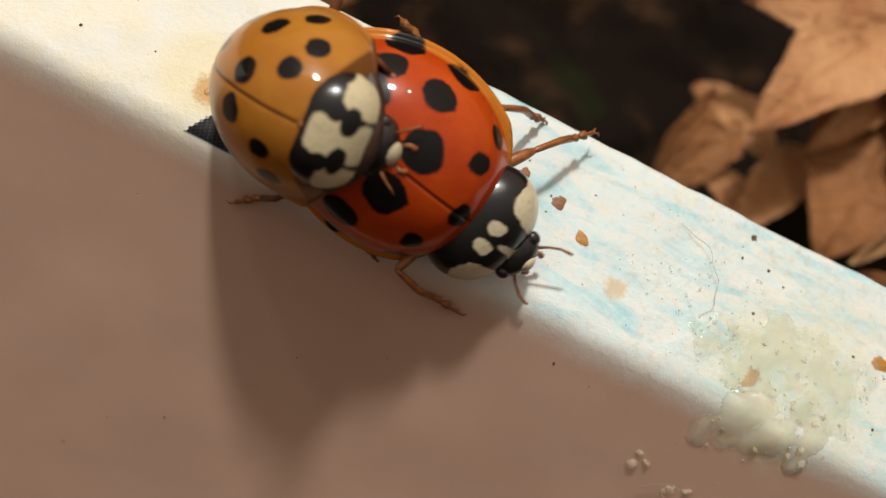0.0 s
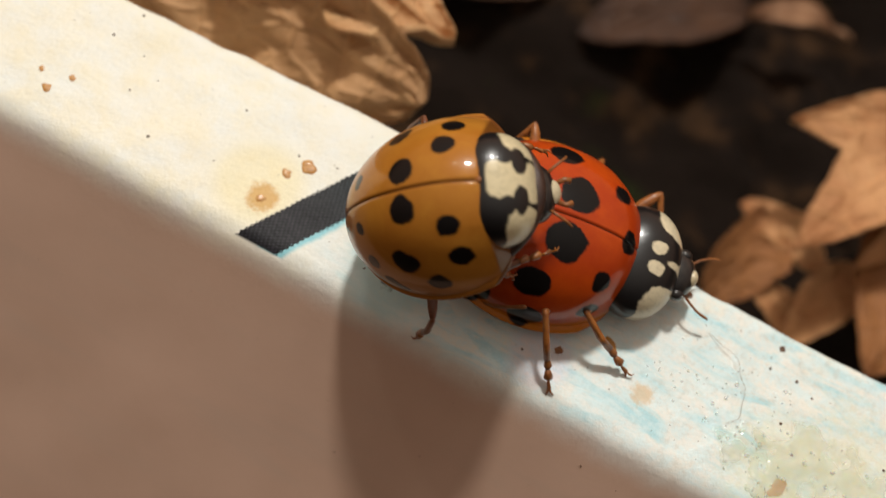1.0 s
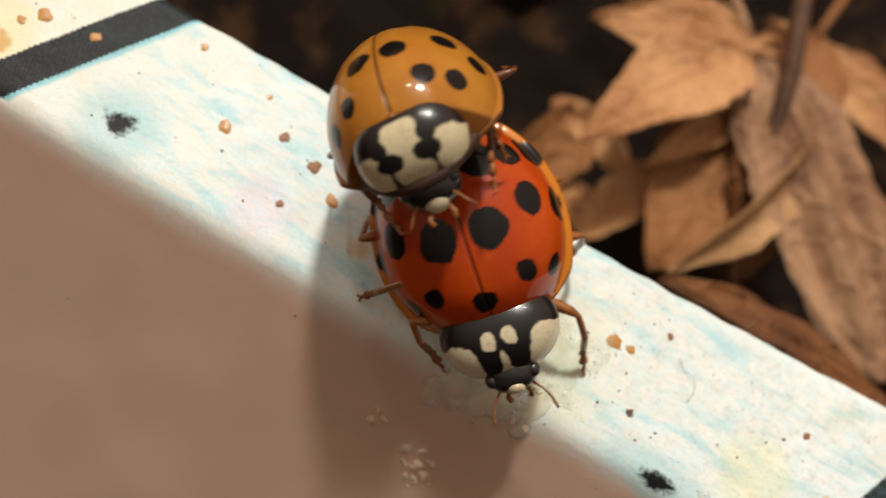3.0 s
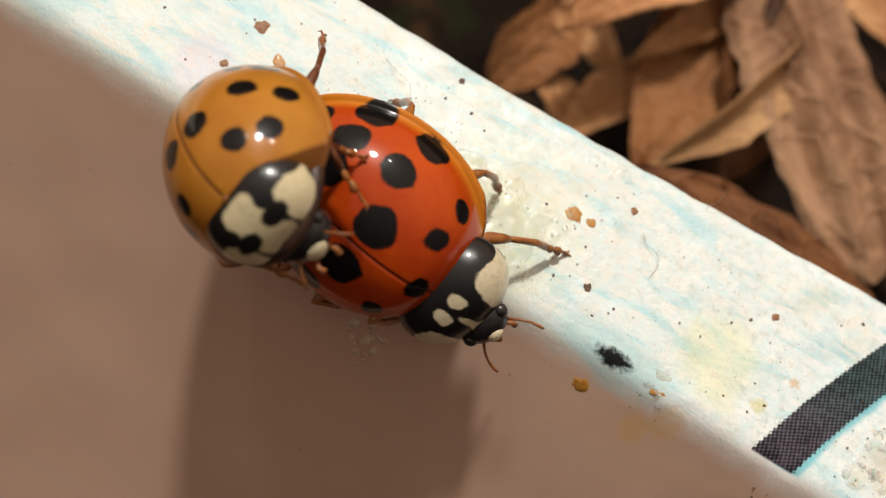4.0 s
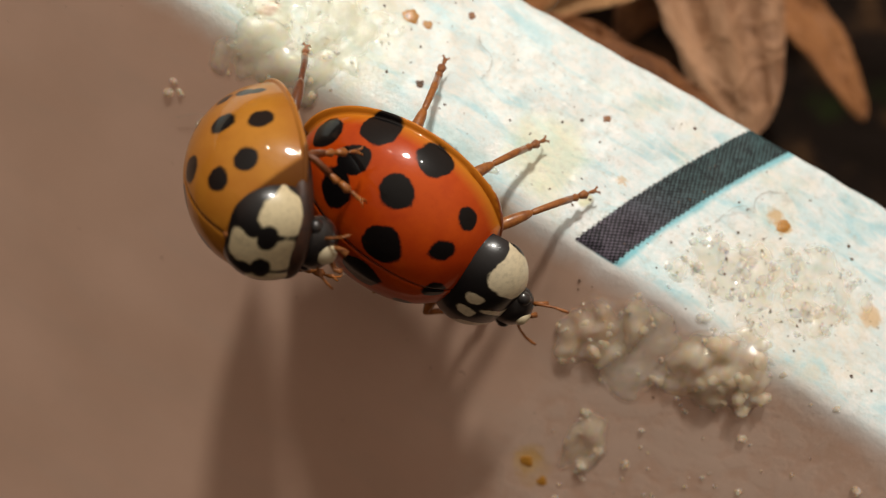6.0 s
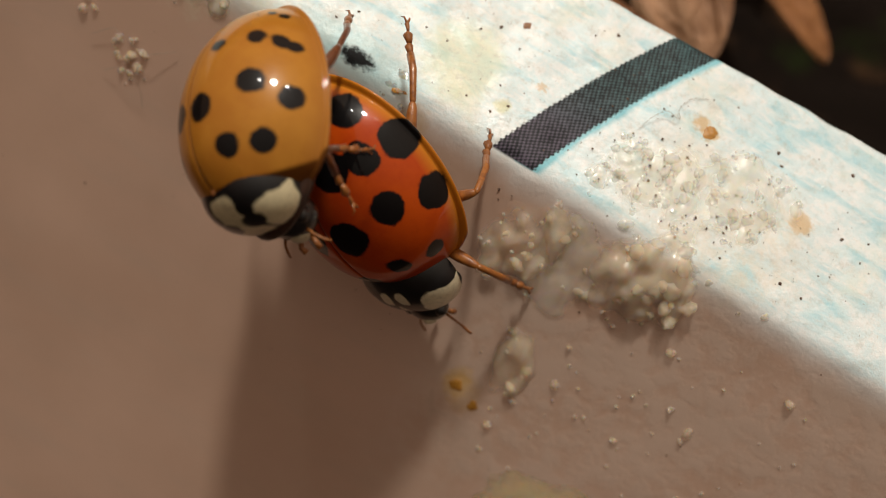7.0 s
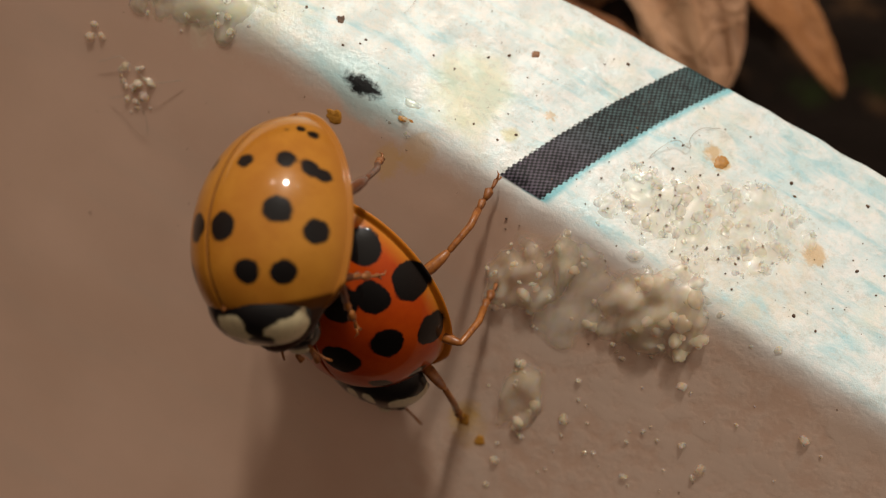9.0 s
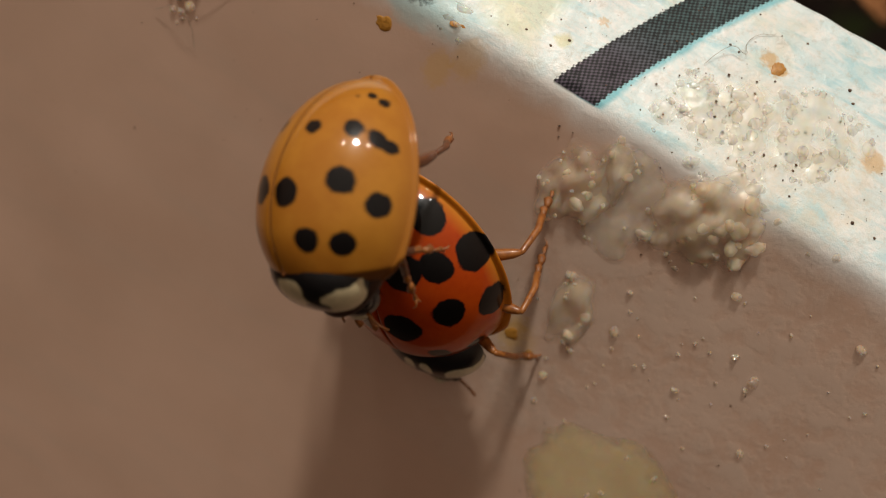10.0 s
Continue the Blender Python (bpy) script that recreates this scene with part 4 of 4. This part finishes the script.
make_crust(15.7, -2.5, 0.7, 0.5, 0.03, 0.30, BED, "small clump of clear drops with fibres", 7, 0.0, 1.0, 24, (0.07, 0.26))
make_crust(16.0, 1.5, 2.9, 1.4, 0.07, 0.36, GREEN_BED, "greenish clear film with tiny glistening drops on white paint", 8, 0.2, 1.1, 90, (0.03, 0.11))
make_crust(13.2, 2.4, 2.2, 1.5, 0.02, 0.30, BED, "tiny wet specks glistening on white paint", 13, 0.2, 1.0, 80, (0.02, 0.08))
make_crust(22.7, 0.1, 0.55, 0.45, 0.09, 0.30, RESIN, "small yellowish crust with an amber core", 9, 0.0, 0.9, 7, (0.05, 0.16))
make_crust(14.0, -1.95, 0.28, 0.24, 0.03, 0.18, BED, "pair of clear drops on the sloping side", 10, 0.0, 0.5, 3, (0.16, 0.26))


def make_resin_pool(x, y, rx, ry, label, seed):
    """A flat, glossy, lumpy film of resin on the slope."""
    verts, cloud = [], []
    rings, n = 24, 90
    for i in range(rings + 1):
        q = i / rings
        for j in range(n):
            a = 2 * math.pi * j / n
            w = 1 + 0.22 * noise.noise(Vector((math.cos(a) * 1.3, math.sin(a) * 1.3, seed))) + 0.09 * noise.noise(Vector((math.cos(a) * 4, math.sin(a) * 4, seed)))
            u, v = q * w * rx * math.cos(a), q * w * ry * math.sin(a)
            place_y = y + v * 0.7071
            rise = 0.7071 * swell(Vector((x + u, place_y, place_y)))
            hgt = rise + 0.075 * (1 - q ** 4) - 0.02 * q + 0.03 * noise.noise(Vector((u * 1.2, v * 1.2, seed + 5))) * (1 - q * q)
            verts.append((u, v, hgt))
            cloud.append(((1 - q * q) * 1.2, 0, 0, 1))
    faces = grid_faces(rings + 1, n, True)
    ob = tagged(new("resin_film"), label, "resin", "waxy residue on the white edge")
    ob.matrix_world = pose(x * MM, y * MM, y * MM, 45)
    part("skin", mesh_of("film", verts, faces, True, cloud), FILM, ob)
    rng = random.Random(seed)
    for k in range(9):
        a, q, r = rng.uniform(0, 6.3), rng.random() ** 0.7, rng.uniform(0.04, 0.13)
        grain = part("grain", GRAIN_MESHES[k % 8], None, ob)
        grain.matrix_local = Matrix.LocRotScale(Vector((q * rx * math.cos(a), q * ry * math.sin(a), 0.05)) * MM, Euler((rng.uniform(0, 6), rng.uniform(0, 6), 0)), Vector((r, r, r * 0.7)))
    return ob


make_resin_pool(32.4, -6.9, 2.5, 2.3, "glossy pale yellow resin film on the sloping side", 3)


def make_specks():
    rng = random.Random(5)
    pieces = []
    for _ in range(640):
        x = rng.uniform(-9, 37)
        dense = 0.25 + 0.75 * max(0.0, min(1.0, (x - 5) / 20))
        if rng.random() > dense:
            continue
        y = rng.uniform(-8, 4.6) if rng.random() < 0.45 else rng.uniform(-0.3, 4.6)
        r = (0.014 + 0.036 * rng.random() ** 3) * (1.0 if y > 0 else 0.7)
        pieces.append(lump((x, y, top_of(x, y)), r, rng, 0.5, 1))
    for _ in range(130):
        x, y = rng.gauss(29.8, 2.0), rng.gauss(1.2, 1.3)
        if y < 4.5:
            pieces.append(lump((x, y, top_of(x, y) + 0.03), 0.009 + 0.026 * rng.random() ** 2, rng, 0.5, 1))
    v, f = joined(pieces)
    thing("dirt_specks", mesh_of("specks", v, f), DARK_SPECK, "scattered tiny dark dirt specks on white paint", "dirt", kind="stuff")


make_specks()


def make_fibre(points, label):
    pts = [Vector(q) for q in points]
    for _ in range(3):                       # cut the corners until it curls smoothly
        pts = pts[:1] + [a.lerp(b, k) for a, b in zip(pts, pts[1:]) for k in (0.25, 0.75)] + pts[-1:]
    pts = [Vector((p.x, p.y, top_of(p.x, p.y) + 0.04 + p.z)) + Vector((0.10, 0.12, 0.02)) * noise.noise(p * 1.7) for p in pts]
    v, f = tube(pts, [0.006] * len(pts), 5)
    thing("fibre", mesh_of("fibre", v, f), FIBRE, label, "fibre", "loose fibres")


make_fibre([(12.2, 3.9, 0), (13.3, 3.4, 0.2), (13.9, 2.2, 0), (13.5, 1.8, 0)], "thin grey curled fibre on white paint")
make_fibre([(20.3, 3.4, 0), (21.2, 3.0, 0.1), (21.0, 2.4, 0)], "thin grey fibre on white paint")
make_fibre([(28.4, 2.5, 0), (28.7, 3.3, 0.2), (29.3, 3.2, 0.1), (29.0, 3.9, 0), (29.6, 4.3, 0)], "thin grey curled fibre beside an amber crumb")
make_fibre([(14.4, -2.4, 0.1), (15.2, -2.0, 0.4), (16.0, -2.3, 0.3), (16.8, -1.8, 0.1)], "curled fibre in a clump of grains")
make_fibre([(15.0, -3.0, 0.1), (15.9, -2.6, 0.5), (16.5, -3.2, 0.1)], "curled fibre in a clump of grains")
make_fibre([(21.5, 5.0, 0), (21.7, 5.3, 0.4), (21.6, 5.5, 0.6)], "short bristle on the far edge")



# ---- what moves ----
RED_ROWS = [
    (0, 4.745, 1.513, 1.366, 30.79, 11.79, -9.27),
    (0.5, 5.598, 2.904, 1.026, 17.72, 8.10, 15.00),
    (1, 6.948, 3.707, 0.908, 7.55, 6.57, 12.87),
    (1.5, 8.777, 3.954, 0.870, 7.71, 9.63, 10.21),
    (2, 11.256, 4.985, 1.222, 3.65, 8.85, -27.53),
    (2.5, 12.941, 4.287, 1.286, 9.42, 1.50, -45.04),
    (3, 13.572, 2.702, 1.884, 21.66, 8.43, -41.49),
    (3.2, 13.358, 1.372, 1.604, 40.04, 2.77, -24.47),
    (4.3, 15.158, -0.677, 1.151, 39.89, 7.27, 2.89),
    (4.5, 15.965, -0.954, 0.891, 38.98, -5.40, 11.40),
    (5, 17.694, -0.949, 0.943, 41.36, 0.14, 5.09),
    (5.5, 20.142, -1.408, 0.627, 51.06, 0.42, 3.02),
    (6, 21.242, -1.897, 0.401, 62.81, 3.75, -3.96),
    (6.2, 21.818, -1.988, 0.310, 68.33, 12.67, -10.38),
    (7.3, 23.532, -2.684, -0.721, 60.93, 47.07, -24.67),
    (7.5, 23.407, -2.916, -0.871, 55.39, 53.19, -29.51),
    (8, 23.348, -3.395, -0.952, 63.14, 57.16, -23.16),
    (8.5, 23.793, -3.694, -1.338, 47.81, 65.49, -38.36),
    (9, 24.019, -4.016, -1.717, 59.13, 57.23, -29.10),
    (9.5, 24.504, -4.478, -2.267, 47.65, 62.72, -42.77),
    (10, 25.001, -4.989, -2.745, 58.70, 56.46, -30.64),
]
YELLOW_ROWS = [
    (0, 2.692, 1.208, 2.158, 44.13, -36.51, -25.87),
    (0.5, 3.677, 1.541, 2.496, 25.42, -41.57, 13.20),
    (1, 4.832, 2.125, 3.283, 11.33, -42.84, 24.20),
    (1.5, 6.709, 2.393, 3.649, 16.57, -44.97, 18.95),
    (2, 8.959, 4.550, 4.295, 1.47, -44.81, -10.03),
    (2.5, 10.743, 4.319, 4.318, 9.10, -51.61, -33.77),
    (3, 11.264, 3.236, 4.503, 33.97, -32.98, -60.50),
    (3.2, 10.404, 1.056, 3.190, 34.82, -32.92, -58.13),
    (4.3, 13.171, -2.272, 3.048, 47.53, -35.82, -20.79),
    (4.5, 14.055, -3.058, 2.584, 53.37, -50.20, -16.66),
    (5, 15.590, -2.821, 2.919, 59.09, -44.22, -25.84),
    (5.5, 17.892, -3.333, 2.652, 63.85, -37.60, -29.00),
    (6, 18.772, -3.509, 2.018, 71.05, -29.68, -42.31),
    (6.2, 19.357, -3.361, 1.991, 68.20, -22.00, -46.59),
    (7.3, 21.898, -3.507, 2.420, 51.25, 6.14, -57.59),
    (7.5, 22.051, -3.708, 2.400, 47.44, 8.29, -57.99),
    (8, 21.901, -4.192, 1.868, 53.45, 10.81, -58.39),
    (8.5, 22.560, -4.382, 1.620, 41.16, 14.38, -61.80),
    (9, 22.448, -4.707, 1.422, 47.83, 9.85, -61.05),
    (9.5, 23.225, -5.094, 1.335, 42.10, 12.51, -68.54),
    (10, 23.430, -5.730, 0.989, 51.32, 14.42, -65.77),
]


# where feet were set down: seconds and a place in millimetres
FEET = {
    "red_FL": [(0, 9.15, 4.97, 0.54), (0.5, 8.75, 6.79, 0.00), (2, 16.87, 4.64, 0.00), (2.5, 18.43, 4.72, 0.05), (3, 18.20, 1.69, 0.00), (3.2, 18.11, 1.74, 0.00), (4.3, 19.36, 2.71, 0.00), (4.5, 19.34, 2.59, 0.00), (5, 22.54, 1.81, 0.06), (5.5, 24.82, 1.68, 0.21), (6, 25.35, 1.52, 0.37), (6.2, 26.99, -0.78, -0.78), (7.3, 28.13, -2.13, -2.13), (7.5, 28.02, -2.15, -2.15), (8, 28.10, -4.02, -4.02), (8.5, 27.88, -4.75, -4.75), (9, 27.93, -4.82, -4.82), (9.5, 28.96, -4.99, -4.99), (10, 28.92, -4.93, -4.93)],
    "red_ML": [(0, 7.78, 4.73, 0.00), (3.2, 17.03, 3.31, 0.00), (4.3, 16.59, 2.62, 0.00), (4.5, 16.63, 2.54, 0.00), (5, 17.96, 2.58, 0.00), (5.5, 22.05, 2.82, 0.23), (6, 23.48, 1.99, 0.31), (6.2, 23.45, 1.96, 0.30), (7.3, 25.94, -0.44, -0.44), (7.5, 26.34, -0.85, -0.85), (8, 26.32, -0.89, -0.89), (8.5, 26.32, -0.92, -0.92), (9, 26.81, -1.80, -1.80), (9.5, 27.00, -1.50, -1.50), (10, 27.46, -2.76, -2.76)],
    "red_HL": [(4.3, 13.58, 2.50, 0.00), (4.5, 15.02, 2.66, 0.00), (5, 15.08, 2.63, 0.00), (5.5, 17.26, 2.31, 0.28), (6, 19.99, 2.37, 0.49), (6.2, 20.12, 2.13, 1.12), (7.3, 22.36, 1.07, 1.20), (7.5, 22.44, 0.83, 1.08), (8, 22.76, 0.59, 2.51), (8.5, 25.41, 0.29, 0.00), (9, 25.50, 0.07, 0.24), (9.5, 27.36, -1.52, -1.52), (10, 26.87, -1.70, -1.70)],
    "red_FR": [(0, 7.98, -0.79, -0.79), (0.5, 10.52, 1.68, 0.00), (1, 10.66, 1.67, 0.00), (1.5, 12.04, 1.93, 0.00), (2, 13.70, 0.77, 0.00), (2.5, 15.61, -0.19, -0.19), (3, 14.84, -0.20, -0.20)],
    "red_MR": [(0.5, 6.76, -0.39, -0.39), (1, 9.02, 0.20, 0.00), (2, 10.82, 0.70, 0.00), (2.5, 12.04, 0.06, 0.00), (3, 11.92, 0.25, 0.00)],
    "yel_HL": [(0.5, 0.63, 4.45, 0.00), (4.3, 10.69, 1.43, 1.11), (4.5, 11.29, 0.33, 0.26), (5, 13.07, 0.80, 0.85), (5.5, 15.44, 0.68, 1.30), (6, 16.84, 0.49, 0.61), (6.2, 17.72, 0.69, 0.74), (7.3, 21.40, 0.34, 1.30), (7.5, 21.50, 0.03, 1.17), (8, 21.60, -0.52, 0.72), (8.5, 23.25, -0.70, 0.19), (9, 22.79, -1.14, -0.08), (9.5, 24.36, -1.68, -0.27), (10, 24.14, -2.43, -0.49)],
    "yel_HR": [(0, 1.71, -0.85, -0.85), (0.5, 4.01, -0.83, -0.83), (1, 5.40, -0.13, -0.13)],
    "yel_MR": [(2, 7.48, 2.67, 1.29), (2.5, 8.87, 3.08, 1.18)],
}


def ground_below(p, up):
    """Where the white block lies under a point, going down along -up; all in millimetres."""
    q = p.copy()
    for _ in range(6):
        flat, slope = q.z, (q.z - q.y) / 1.4142
        if flat > slope:
            d, nrm = flat, Vector((0, 0, 1))
        else:
            d, nrm = slope, Vector((0, -0.7071, 0.7071))
        q = q - up * (d / max(0.35, up.dot(nrm)))
    return q


def frame_of(along, normal):
    a, n = along.normalized(), normal.normalized()
    return Matrix((a, n, a.cross(n))).transposed()


def leg_turns(knee0, toe0, goal, pole):
    """The turns of a femur and of the shin on it that bring the toe to a goal, all from the hip; the knee points along pole."""
    thigh, shank = knee0.length, (toe0 - knee0).length
    far = min(max(goal.length, abs(thigh - shank) + 0.35), (thigh + shank) * 0.985)
    way = goal.normalized()
    lift = (pole - way * pole.dot(way)).normalized()
    a = (thigh ** 2 - shank ** 2 + far ** 2) / (2 * far)
    knee = way * a + lift * math.sqrt(max(0.0, thigh ** 2 - a * a))
    normal, normal0 = way.cross(lift), toe0.cross(knee0)
    upper = frame_of(knee, normal) @ frame_of(knee0, normal0).transposed()
    lower = frame_of(way * far - knee, normal) @ frame_of(toe0 - knee0, normal0).transposed()
    return upper.to_quaternion(), (upper.transposed() @ lower).to_quaternion()


def motions():
    for bug, rows in ((red_bug, RED_ROWS), (yel_bug, YELLOW_ROWS)):
        walk(bug, [(t, pose(x * MM, y * MM, z * MM, a, b, c)) for t, x, y, z, a, b, c in rows])
    for name, legs, rows in (("red", red_legs, RED_ROWS), ("yel", yel_legs, YELLOW_ROWS)):
        for k, (leg, shin, foot_ob, knee0, toe0, hip, foot, side) in enumerate(legs):
            seen = {q[0]: Vector(q[1:]) for q in FEET.get(name + "_" + "FFMMHH"[k] + ("L" if side > 0 else "R"), [])}
            leg_rows, shin_rows = [], []
            for t, x, y, z, a, b, c in rows:
                m = pose(x, y, z, a, b, c)
                up = m.to_3x3() @ Vector((0, 0, 1))
                if t in seen:
                    goal = seen[t] + up * 0.06
                elif name == "red":          # a foot out of sight stands on the block below its place
                    step = Vector((0.45 * math.sin(t * 5.5 + (math.pi if k in (0, 3, 4) else 0)), 0, 0))
                    goal = m @ (foot + step)
                    goal.y = min(goal.y, 4.5)
                    goal = ground_below(goal, up) + up * 0.06
                else:                        # the rider's feet hold on to the shell under it
                    goal = m @ foot
                turn, bend = leg_turns(knee0, toe0, m.inverted() @ goal - hip, Vector((0.05, side, 0.45)) if name == "red" else Vector((-0.1, side, -0.1)) if k > 3 else Vector((0.6, 0.5 * side, -0.8)))
                leg_rows.append((t, Matrix.LocRotScale(hip * MM, turn, None)))
                shin_rows.append((t, Matrix.LocRotScale(knee0 * MM, bend, None)))
            walk(leg, leg_rows)
            walk(shin, shin_rows)
            walk(foot_ob, shin_rows)


motions()
